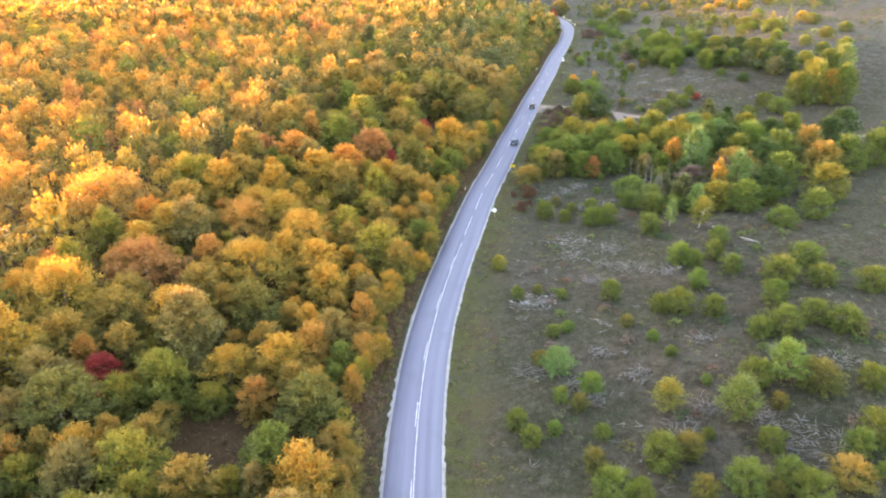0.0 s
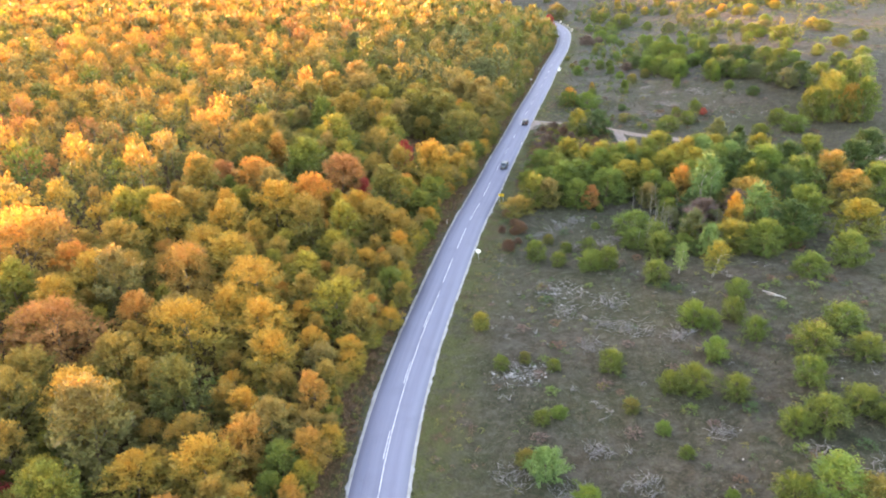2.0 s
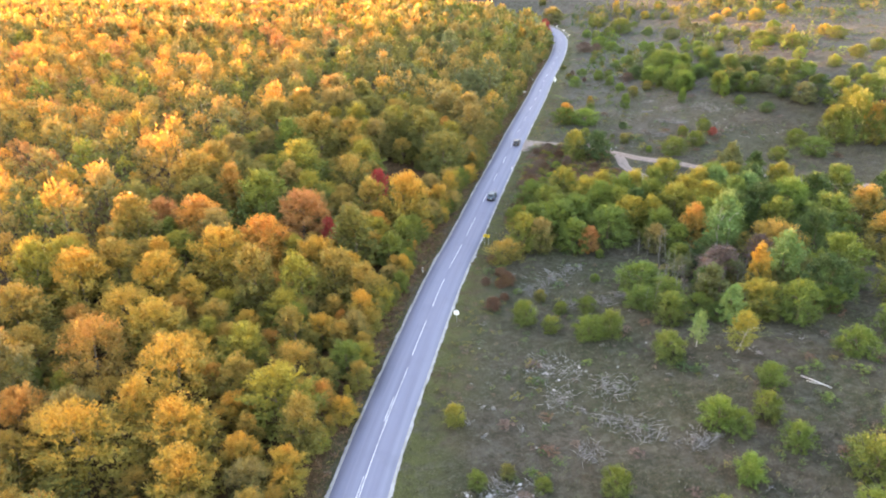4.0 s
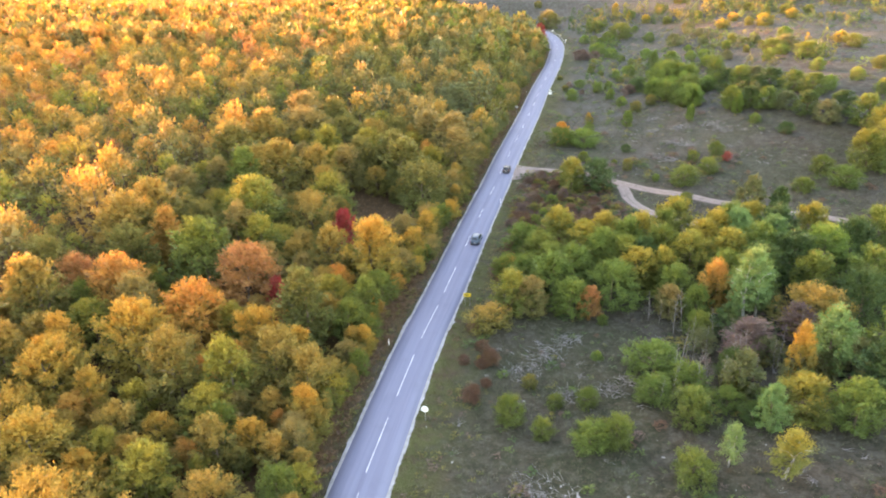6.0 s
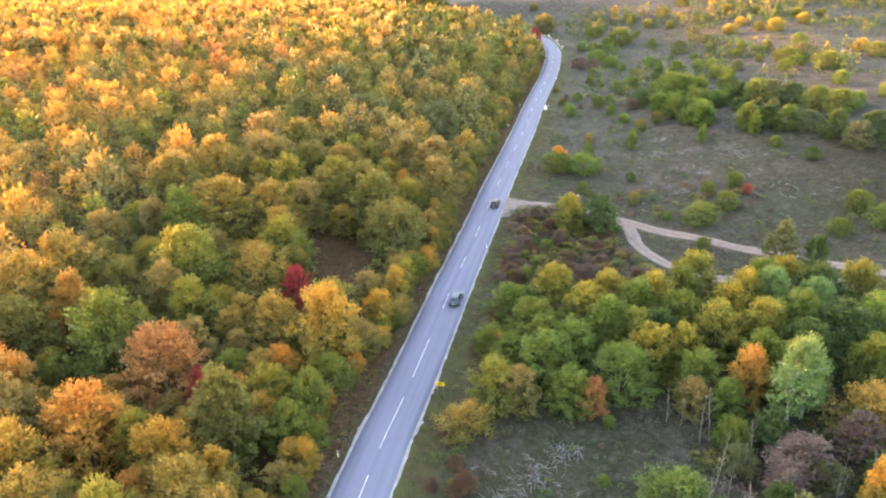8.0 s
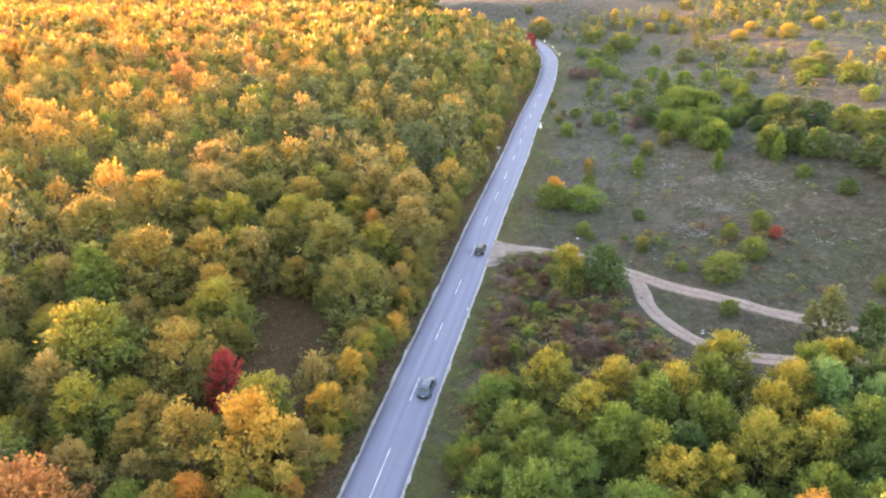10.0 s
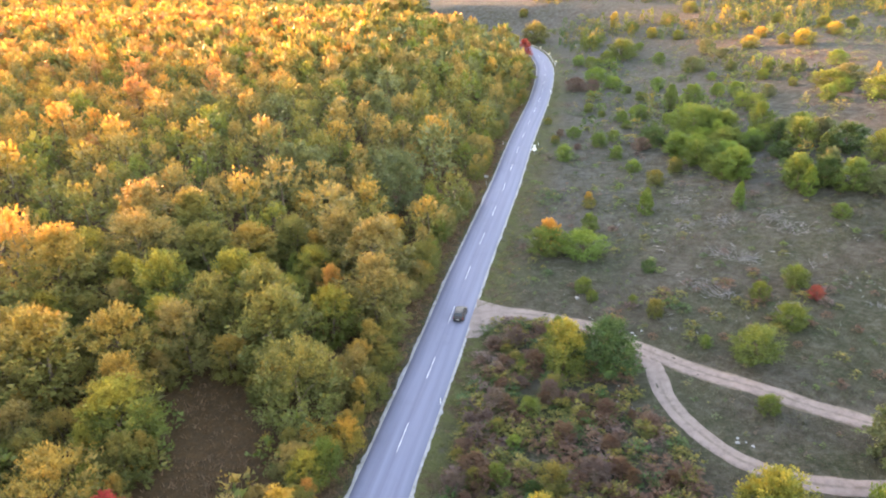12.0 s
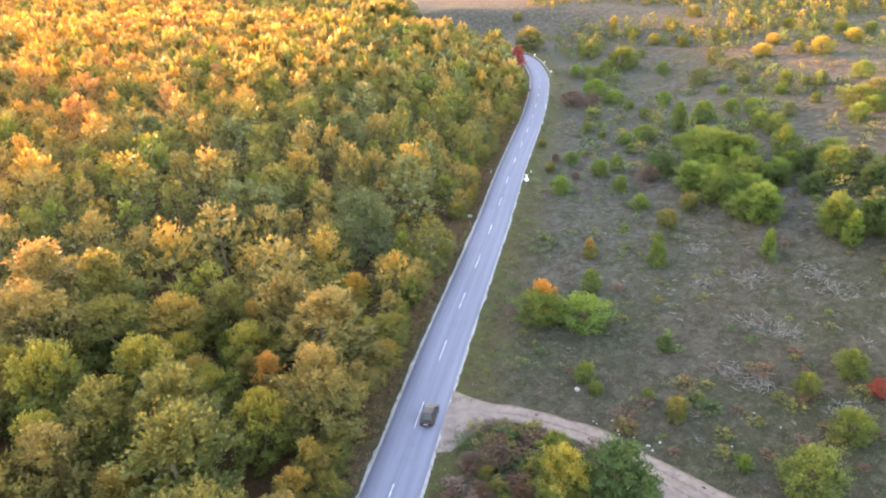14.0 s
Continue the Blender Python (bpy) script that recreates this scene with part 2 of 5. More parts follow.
def asphalt_material():
    k = Nodes("worn_asphalt", 0.8, 0.25)
    uv = k.n("ShaderNodeUVMap")
    uv.uv_map = "UVMap"
    sep = k.n("ShaderNodeSeparateXYZ", Vector=uv.outputs[0])
    across, along = sep.outputs[0], sep.outputs[1]
    pos = k.n("ShaderNodeNewGeometry").outputs["Position"]
    # worn wheel lines along each lane
    lane = k.math("ABSOLUTE", k.math("SUBTRACT", k.math("ABSOLUTE", across), 1.62))
    wheel = k.math("ABSOLUTE", k.math("SUBTRACT", lane, 0.8))
    stretch = k.n("ShaderNodeCombineXYZ", X=k.math("MULTIPLY", across, 1.6), Y=k.math("MULTIPLY", along, 0.03), Z=0.0).outputs[0]
    streak = k.noise(stretch, 1.0, 5, 0.6)
    blot, grain = k.noise(pos, 0.22, 4), k.noise(pos, 14.0, 4, 0.7)
    c = k.mix(k.grey(streak, 0.35, 0.68), (0.108, 0.111, 0.154), (0.142, 0.146, 0.200))
    c = k.mix(k.math("MULTIPLY", k.grey(wheel, 0.55, 0.1), 0.4), c, (0.158, 0.164, 0.221))
    c = k.mix(k.math("MULTIPLY", k.grey(blot, 0.55, 0.75), 0.4), c, (0.089, 0.093, 0.126))
    c = k.mix(k.math("MULTIPLY", k.grey(grain, 0.45, 0.8), 0.35), c, (0.189, 0.204, 0.260))
    k.colour(c)
    return k.bump(grain, 0.25, 0.01).m


def gravel_material(name, a, b, c, ruts=False):
    k = Nodes(name, 0.95, 0.2)
    pos = k.n("ShaderNodeNewGeometry").outputs["Position"]
    f, g = k.noise(pos, 0.8, 4), k.noise(pos, 7.0, 5, 0.7)
    col = k.mix(k.math("MULTIPLY", k.grey(g, 0.4, 0.75), 0.6), k.mix(k.grey(f, 0.35, 0.68), a, b), c)
    if ruts:
        # grass and leaves between and outside the wheel ruts
        uv = k.n("ShaderNodeUVMap")
        uv.uv_map = "UVMap"
        side = k.math("ABSOLUTE", k.n("ShaderNodeSeparateXYZ", Vector=uv.outputs[0]).outputs[0])
        rut = k.math("ABSOLUTE", k.math("SUBTRACT", side, 0.72))
        cover = k.math("MULTIPLY", k.grey(k.math("ADD", rut, k.math("MULTIPLY", k.math("SUBTRACT", k.noise(pos, 1.6, 5), 0.5), 0.9)), 0.38, 0.85), 0.75)
        mouth = k.grey(k.n("ShaderNodeSeparateXYZ", Vector=uv.outputs[0]).outputs[1], 5.0, 12.0)
        col = k.mix(k.math("MULTIPLY", cover, mouth), col, (0.085, 0.072, 0.045))
    k.colour(col)
    return k.bump(g, 0.7, 0.05).m


GROUND = ground_material()
ASPHALT = asphalt_material()
VERGE = gravel_material("verge_gravel", (0.265, 0.257, 0.26), (0.17, 0.16, 0.145), (0.37, 0.362, 0.37))
DIRT = gravel_material("track_dirt", (0.190, 0.148, 0.132), (0.125, 0.096, 0.084), (0.260, 0.215, 0.195), True)
STONE = gravel_material("limestone", (0.27, 0.262, 0.255), (0.19, 0.182, 0.17), (0.36, 0.35, 0.345))
PAINT = plain("road_paint", (0.55, 0.55, 0.56), 0.7, wear=0.24, scale=1.4)


def blade_material(name, a, b):
    k = Nodes(name, 0.85, 0.15)
    g = k.n("ShaderNodeNewGeometry")
    k.colour(k.mix(g.outputs["Random Per Island"], a, b))
    return k.m


DRY_BLADE = blade_material("dry_grass", (0.125, 0.112, 0.075), (0.050, 0.056, 0.028))
GREEN_BLADE = blade_material("verge_grass", (0.060, 0.076, 0.022), (0.110, 0.100, 0.040))
BROWN_BLADE = blade_material("withered_grass", (0.17, 0.10, 0.055), (0.085, 0.06, 0.035))


# ---- building helpers ----
def mesh_of(name, verts, faces, mats, index=None, uv=None, flat=True, rise=None):
    me = bpy.data.meshes.new(name)
    verts = np.asarray(verts, dtype=np.float32)
    me.vertices.add(len(verts))
    me.vertices.foreach_set("co", verts.ravel())
    if isinstance(faces, np.ndarray):
        n, k = faces.shape
        flatten, starts = faces.ravel(), np.arange(0, n * k, k)
    else:
        n = len(faces)
        flatten = np.array([i for f in faces for i in f])
        starts = np.concatenate([[0], np.cumsum([len(f) for f in faces])[:-1]])
    me.loops.add(len(flatten))
    me.loops.foreach_set("vertex_index", flatten.astype(np.int32))
    me.polygons.add(n)
    me.polygons.foreach_set("loop_start", starts.astype(np.int32))
    for m in (mats if isinstance(mats, (list, tuple)) else [mats]):
        me.materials.append(m)
    if index is not None:
        me.polygons.foreach_set("material_index", np.asarray(index, dtype=np.int32))
    if not flat:
        me.polygons.foreach_set("use_smooth", np.ones(n, dtype=bool))
    me.update(calc_edges=True)
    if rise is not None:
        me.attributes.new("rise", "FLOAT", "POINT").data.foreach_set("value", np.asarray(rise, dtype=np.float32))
    if uv is not None:
        layer = me.uv_layers.new(name="UVMap")
        layer.data.foreach_set("uv", np.asarray(uv, dtype=np.float32)[flatten].ravel())
    return me


def part(name, bm, material, parent, label=""):
    me = bpy.data.meshes.new(name)
    bm.to_mesh(me)
    bm.free()
    me.materials.append(material)
    ob = new(name, me)
    ob.parent = parent
    return tagged(ob, label)


def piece(name, me, parent, label=""):
    ob = new(name, me)
    ob.parent = parent
    return tagged(ob, label)


def axis(lo, a, b, hi, step, grow=1.22):
    mid = list(np.arange(a, b + 0.01, step))
    left, right, s = [], [], step
    v = a
    while v > lo:
        s *= grow
        v -= s
        left.append(v)
    v, s = b, step
    while v < hi:
        s *= grow
        v += s
        right.append(v)
    return np.array(left[::-1] + mid + right)


# ---- the ground, one sheet to the horizon ----
gx, gy = axis(-3500, -90, 170, 3500, 2.0), axis(-900, 20, 540, 4500, 2.0)
XX, YY = np.meshgrid(gx, gy)
ZZ = land(XX, YY)
nx, ny = len(gx), len(gy)
ii = (np.arange(ny - 1)[:, None] * nx + np.arange(nx - 1)[None, :]).ravel()
ground = new("ground", mesh_of("ground", np.stack([XX.ravel(), YY.ravel(), ZZ.ravel()], 1),
                               np.stack([ii, ii + 1, ii + nx + 1, ii + nx], 1), GROUND, flat=False))
DD = aside(XX, np.minimum(YY, 590)).ravel()
layer = ground.data.attributes.new("litter", "FLOAT", "POINT")
layer.data.foreach_set("value", (smooth(4.2, 6.0, -DD)).astype(np.float32))
layer = ground.data.attributes.new("lush", "FLOAT", "POINT")
layer.data.foreach_set("value", (smooth(13.0, 4.0, DD) * (DD > 0)).astype(np.float32))
layer = ground.data.attributes.new("pasture", "FLOAT", "POINT")
layer.data.foreach_set("value", (smooth(240, 310, YY.ravel()) * smooth(6, 16, DD)).astype(np.float32))
tagged(ground, "dry brownish meadow and forest ground beside the road", "ground", kind="structure")


def ribbon(name, line, offsets, heights, mat, wobble=None, uv=True, follow=False):
    """A strip along a line; offsets to the right and heights across it."""
    t = np.gradient(line, axis=0)
    t /= np.linalg.norm(t, axis=1)[:, None]
    nrm = np.stack([t[:, 1], -t[:, 0]], 1)
    s = np.concatenate([[0], np.cumsum(np.linalg.norm(np.diff(line, axis=0), axis=1))])
    vs, uvs = [], []
    for j, (o, h) in enumerate(zip(offsets, heights)):
        off = np.full(len(line), o, float) + (wobble(j, s) if wobble else 0)
        p = line + nrm * off[:, None]
        z = (land(p[:, 0], p[:, 1]) if follow else 0) + np.full(len(line), h)
        vs.append(np.column_stack([p, z]))
        uvs.append(np.column_stack([off, s]))
    n, k = len(line), len(offsets)
    v, u = np.stack(vs, 1).reshape(-1, 3), np.stack(uvs, 1).reshape(-1, 2)
    a = (np.arange(n - 1)[:, None] * k + np.arange(k - 1)[None, :]).ravel()
    return mesh_of(name, v, np.stack([a, a + 1, a + k + 1, a + k], 1), mat, uv=u if uv else None, flat=False)


def ragged(j, s):
    r = np.random.RandomState(40 + j)
    w = 0.0
    for step, share in ((3.1, 0.6), (0.45, 0.8)):
        g = np.arange(0, s[-1] + 4, step)
        w = w + share * np.interp(s, g, r.normal(0, 1, len(g)))
    return w * (0.12 if j in (0, 5) else 0.08 if j in (1, 4) else 0.02)


road = new("road", ribbon("road", ROAD, [-3.3, -HALF, -1.6, 0, 1.6, HALF, 3.3], [-0.25, 0.07, 0.10, 0.125, 0.10, 0.07, -0.25], ASPHALT))
tagged(road, "worn pale grey asphalt country road with painted centre line", "road", kind="structure")
verge = new("road_shoulder", ribbon("road_shoulder", spline(ROAD_PTS, 0.4), [-3.85, -3.58, -3.2, 3.2, 3.5, 3.75], [-0.14, 0.03, 0.05, 0.05, 0.03, -0.14], VERGE, ragged))
tagged(verge, "ragged pale gravel shoulder along the asphalt", "road shoulder", kind="structure")


def line_strip(name, y0, y1, off, width, parent, label):
    keep = (ROAD[:, 1] > y0) & (ROAD[:, 1] < y1)
    ends = [np.array([np.interp(y, ROAD[:, 1], ROAD[:, 0]), y]) for y in (y0, y1)]
    line = np.vstack([ends[0], ROAD[keep], ends[1]])
    z = 0.125 - abs(off) * 0.016 + 0.004
    ob = new(name, ribbon(name, line, [off - width / 2, off + width / 2], [z, z], PAINT))
    ob.parent = parent
    return tagged(ob, label)


line_strip("centre_line", -20, 131, 0.12, 0.10, road, "solid white painted centre line")
for far_end in (49, 64, 78.8, 93.7, 108.9, 124):
    line_strip("lane_dash", far_end - 5.2, far_end, -0.16, 0.10, road, "white painted dash")
for far_end in (144.2, 158.8, 173.4, 188.1):
    line_strip("lane_dash", far_end - 10, far_end, 0.0, 0.12, road, "white painted dash")
for k in range(21):
    y0 = 197.4 + 14.65 * k
    line_strip("lane_dash", y0, y0 + 5.2, 0.0, 0.12, road, "white painted dash")

def track_edge(j, s):
    r = np.random.RandomState(70 + j)
    g = np.arange(0, s[-1] + 4, 1.6)
    flare = 5.0 * np.exp(-(np.maximum(s - 1.5, 0) / 4.2) ** 2) * (-1, -1, -0.5, 0, 0.5, 1, 1)[j]
    return np.interp(s, g, r.normal(0, 0.16, len(g))) + flare


track = new("dirt_track", ribbon("dirt_track", TRACK, [-1.75, -1.5, -0.75, 0, 0.75, 1.5, 1.75], [-0.1, 0.05, 0.035, 0.06, 0.035, 0.05, -0.1], DIRT, track_edge, follow=True))
tagged(track, "pinkish brown dirt track joining the road", "dirt track", kind="structure")
branch = new("dirt_track", ribbon("dirt_track", BRANCH, [-1.5, -1.25, -0.6, 0, 0.6, 1.25, 1.5], [-0.1, 0.045, 0.03, 0.06, 0.03, 0.045, -0.1], DIRT, ragged, follow=True))
tagged(branch, "narrow curving dirt track branching off into the trees", "dirt track", kind="structure")


# ---- trees and shrubs ----
def leaf_cloud(rng, centres, radii, normals, count, size, rise=0.45):
    """Sprigs of leaves: pointed blades that reach outward and up from each lobe, at all angles."""
    n = len(centres) * count
    c, r, cn = np.repeat(centres, count, 0), np.repeat(radii, count), np.repeat(normals, count, 0)
    d = rng.normal(size=(n, 3)) + cn * 0.9
    d[:, 2] += 0.25
    d /= np.linalg.norm(d, axis=1)[:, None]
    pos = c + d * (r * rng.uniform(0.15, 1.15, n))[:, None]
    ax = d * 0.8 + cn * 0.7 + rng.normal(0, 0.55, (n, 3)) + np.array([0, 0, rise])
    ax /= np.linalg.norm(ax, axis=1)[:, None]
    nor = rng.normal(0, 0.52, (n, 3)) + cn * 1.0 + np.array([0, 0, 0.8])
    nor -= ax * (ax * nor).sum(1)[:, None]
    nor /= np.linalg.norm(nor, axis=1)[:, None]
    side = np.cross(nor, ax)
    s = size * rng.uniform(0.6, 1.35, n)
    L, W = s[:, None], (s * 0.52)[:, None]
    tip = pos + ax * L
    a, b = pos + side * W - ax * L * 0.35, pos - side * W - ax * L * 0.35
    v = np.stack([a, tip, b], 1).reshape(-1, 3)
    return v, np.arange(n * 3).reshape(-1, 3)


def profile(h, top):
    return np.where(h < 0.36, 0.74 + 0.26 * np.sin(np.clip(h / 0.36, 0, 1) * math.pi / 2), np.clip(1 - (np.clip(h - 0.36, 0, 1) / 0.66) ** top, 0.02, 1) ** 0.6)


def crown_data(seed, lobes, count, leaf, height=1.0, base=0.05, width=0.5, top=2.0, ragged_by=0.12, lobe=0.26, inner=0.3):
    """A crown within unit size: height 1, base where it begins, width its radius."""
    rng = np.random.RandomState(seed)
    u = (np.arange(lobes) + 0.5) / lobes
    ang = np.arange(lobes) * 2.399963 + rng.normal(0, 0.25, lobes)
    h = np.clip(u ** 0.9 + rng.normal(0, 0.03, lobes), 0.0, 0.97)
    lump = np.clip(1 + ragged_by * rng.normal(size=lobes) + 0.13 * np.sin(ang * 2 + seed) * np.sin(h * 6 + seed), 0.55, 1.35)
    within = rng.rand(lobes) < inner
    lump = np.where(within, lump * rng.uniform(0.25, 0.7, lobes), lump)
    rad = width * profile(h, top) * lump * (1 - lobe * 0.75)
    zc = base + (height - base) * np.clip(h * (1 - lobe * width * 0.7), 0.02, 0.97)
    c = np.stack([rad * np.cos(ang), rad * np.sin(ang), zc], 1)
    r = width * lobe * rng.uniform(0.7, 1.35, lobes) * np.where(within, 1.5, 1.0)
    nrm = np.stack([np.cos(ang) * rad, np.sin(ang) * rad, (zc - (base + (height - base) * 0.3)) * width * 1.5], 1)
    nrm /= np.linalg.norm(nrm, axis=1)[:, None] + 1e-6
    v, f = leaf_cloud(rng, c, r, nrm, count, leaf)
    # the denser leaves behind, larger and closer to the limbs
    k = max(3, int(count / 2.6))
    bc = c * np.array([0.8, 0.8, 0.94])
    bv, bf = leaf_cloud(rng, bc, r * 0.8, nrm, k, leaf * 1.9, 0.1)
    return np.vstack([v, bv]), np.vstack([f, bf + len(v)])


def tube(pts, radii, sides=6):
    """A tapered tube through pts."""
    pts = np.asarray(pts, float)
    t = np.gradient(pts, axis=0)
    v, f = [], []
    for i, (p, r) in enumerate(zip(pts, radii)):
        d = t[i] / (np.linalg.norm(t[i]) + 1e-9)
        a = np.cross(d, [0.31, 0.95, 0.05])
        a /= np.linalg.norm(a) + 1e-9
        b = np.cross(d, a)
        for k in range(sides):
            g = 2 * math.pi * k / sides
            v.append(p + r * (a * math.cos(g) + b * math.sin(g)))
    for i in range(len(pts) - 1):
        for k in range(sides):
            q = (k + 1) % sides
            f.append((i * sides + k, i * sides + q, (i + 1) * sides + q, (i + 1) * sides + k))
    f.append(tuple(range(sides))[::-1])
    f.append(tuple((len(pts) - 1) * sides + k for k in range(sides)))
    return np.array(v), f


def join(bits):
    v, f, n = [], [], 0
    for a, b in bits:
        v.append(np.asarray(a))
        f += [tuple(int(i) + n for i in q) for q in b]
        n += len(a)
    return np.vstack(v), f


def trunk_bits(seed, height=0.75, thick=0.022, limbs=5, lean=0.04, start=0.28, spread=0.3):
    """A bent tapered trunk, then its limbs."""
    rng = np.random.RandomState(seed)
    k = np.linspace(0, 1, 7)
    bend = np.stack([lean * np.sin(2.2 * k + seed), lean * np.cos(1.7 * k + seed) - lean * math.cos(seed), k * height], 1)
    bend[:, 0] -= bend[0, 0]
    bits = [tube(bend, thick * (1.25 - 1.05 * k), 7)]
    for i in range(limbs):
        h = start + (0.92 - start) * (i + 0.5) / limbs
        p = np.array([np.interp(h, k, bend[:, j]) for j in range(3)])
        g = i * 2.4 + rng.uniform(-0.4, 0.4)
        out = spread * (1.1 - h * 0.7)
        q = p + np.array([math.cos(g) * out, math.sin(g) * out, out * rng.uniform(0.5, 1.0)])
        m = (p + q) / 2 + np.array([0, 0, 0.04])
        bits.append(tube([p, m, q], [thick * 0.5, thick * 0.32, thick * 0.12], 5))
    return bits


def trunk_data(seed, **kw):
    return join(trunk_bits(seed, **kw))


# shapes of unit height: seed, lobes, sprays a lobe, spray size, keywords
SHAPES = {
    "round": [dict(lobes=120, count=50, leaf=0.0200, base=0.05, width=0.42, top=t, lobe=0.2, ragged_by=0.2) for t in (2.2, 1.7, 2.6)],
    "broad": [dict(lobes=150, count=46, leaf=0.0181, base=0.05, width=0.56, top=t, lobe=0.17) for t in (2.2, 1.8, 2.8)],
    "tall": [dict(lobes=110, count=46, leaf=0.0185, base=0.06, width=0.3, top=t, lobe=0.22, ragged_by=0.22) for t in (1.7, 1.4, 2.1)],
    "birch": [dict(lobes=84, count=34, leaf=0.0148, base=0.24, width=0.22, top=1.6, lobe=0.32, ragged_by=0.22) for _ in range(2)],
    "bush": [dict(lobes=96, count=44, leaf=0.0290, base=0.02, width=0.62, top=t, ragged_by=0.19, lobe=0.22) for t in (2.6, 2.2, 3.0, 2.4)],
    "cone": [dict(lobes=70, count=37, leaf=0.0266, base=0.03, width=0.3, top=1.15, ragged_by=0.1, lobe=0.22) for _ in range(2)],
}
CROWNS, TRUNKS, BUILT = {}, {}, {}
for si, (shape, variants) in enumerate(SHAPES.items()):
    for vi, kw in enumerate(variants):
        CROWNS[shape, vi] = crown_data(100 * si + vi + 7, **kw)
        low = shape == "bush"
        TRUNKS[shape, vi] = trunk_data(100 * si + vi, height=0.55 if low else 0.8, thick=0.03 if low else 0.017, limbs=6 if low else 5,
                                       start=0.05 if low else 0.28, spread=0.4 if low else 0.26)


def tree(name, shape, tint, x, y, height, wide=1.0, turn=0.0, label="", category="tree", group="", bark=None, sink=0.05, variant=None, base_z=None):
    """One tree or shrub: an Empty at its foot with a trunk and a crown."""
    vi = (int(abs(x * 7.3 + y * 3.1)) if variant is None else variant) % len(SHAPES[shape])
    bark = bark or BARK
    key = (shape, vi, tint, bark.name)
    if key not in BUILT:
        v, f = CROWNS[shape, vi]
        tv, tf = TRUNKS[shape, vi]
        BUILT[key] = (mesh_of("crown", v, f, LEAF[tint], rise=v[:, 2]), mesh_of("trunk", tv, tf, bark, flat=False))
    root = new(name)
    root.empty_display_size = 0.2
    z = (land_at(x, y) if base_z is None else base_z) - sink
    root.matrix_basis = Matrix.LocRotScale((x, y, z), Euler((0.07 * math.sin(x * 5.3), 0.07 * math.sin(y * 4.7), turn)), (height * wide * (1 + 0.13 * math.sin(x * 9.1 + y)), height * wide * (1 - 0.13 * math.sin(x * 9.1 + y)), height))
    crown = piece("crown", BUILT[key][0], root)
    trunk = piece("stem" if shape == "bush" else "trunk", BUILT[key][1], root)
    return tagged(root, label, category, group)


# ---- the forest on the rising ground ----
WORD = {"orange": "orange", "gold": "golden yellow", "amber": "amber brown", "olive": "olive", "fern": "dull olive-green", "green": "green", "deep": "deep green", "lime": "bright lime green",
        "pale": "pale green", "straw": "yellowish green", "sage": "dull sage green", "moss": "yellowish moss-green", "blue": "grey-green", "red": "scarlet red", "gilded": "gold-tipped green", "rust": "rusty pinkish brown", "russet": "dark reddish brown", "mauve": "leafless brownish mauve"}
rng = random.Random(11)
cells = {}                            # what stands already: x, y, radius, by 16 m cells


def occupy(x, y, r):
    cells.setdefault((int(x // 16), int(y // 16)), []).append((x, y, r))



def forest_tree(x, y, crown, shape, tint, tall=None):
    ratio = {"round": 0.84, "broad": 1.12, "tall": 0.6, "cone": 0.6, "bush": 1.24, "birch": 0.44}[shape]
    h = tall or min(13.5, crown / ratio)
    tree("forest_tree" if shape != "bush" else "forest_shrub", shape, tint, x, y, h, crown / (ratio * h), rng.uniform(0, 6.28),
         f"{WORD[tint]} leaved {'broad ' if shape == 'broad' else ''}tree in dense autumn forest" if shape != "bush" else f"{WORD[tint]} leaved shrub at the forest edge",
         "tree" if shape != "bush" else "shrub", "forest trees beside the road")
    occupy(x, y, crown * 0.5)


KEY_TREES = [(-56.3, 92.3, 13.5, "broad", "gold"), (-45.9, 79.4, 5.0, "round", "red"), (-40.2, 91.5, 10.8, "broad", "gold"), (-27.2, 121, 12.0, "broad", "gold"),
             (-38.9, 125, 11.4, "broad", "amber"), (-47.3, 141, 10.0, "round", "gold"), (-65, 127, 14.5, "broad", "amber"), (-20.2, 172, 10.5, "round", "rust"),
             (-30.2, 152, 10.4, "round", "gold"), (-20.6, 63, 7.5, "round", "moss"), (-29.9, 94.9, 8.1, "round", "fern"), (-22.9, 82, 7.2, "round", "gold"),
             (-45.3, 69, 8.6, "round", "fern"), (-17.9, 72, 7.3, "round", "fern"), (-25.5, 76, 5, "round", "amber"), (-50, 105, 11.5, "broad", "rust"), (-33, 108, 12, "broad", "gold")]
KEY_TREES_2 = [(-37.5, 145, 9.1, "round", "gold"), (-36.4, 166, 9.7, "round", "amber"), (-24.5, 160, 9.5, "round", "orange"), (-15.2, 169.9, 3.8, "round", "red", 7.9),
               (-2.9, 163.4, 6.0, "round", "moss"), (-6.0, 147.0, 7.7, "round", "olive"), (7.0, 218.5, 12.5, "broad", "fern"), (-7.7, 196.8, 5.0, "round", "red", 8.6),
               (-3.4, 295.2, 12.5, "broad", "blue"), (1.0, 175, 5.2, "round", "moss"), (-6.4, 177.5, 5.3, "round", "orange")]
KEY_TREES_3 = [(15.0, 241.5, 9.8, "round", "sage", 12.5), (-8.4, 235.5, 9.6, "round", "fern"), (-23.5, 252.9, 13.5, "broad", "sage"), (-5.4, 291, 12, "round", "blue"),
               (16.0, 291.1, 11.0, "round", "blue"), (8.3, 340.5, 10.0, "tall", "blue"), (-35, 333, 10.2, "cone", "blue"), (16.2, 273.5, 5.0, "round", "gold"),
               (7.0, 247.6, 4.6, "tall", "amber"), (66.6, 478.5, 7.0, "round", "red"), (-31.1, 214, 8.0, "tall", "moss")]
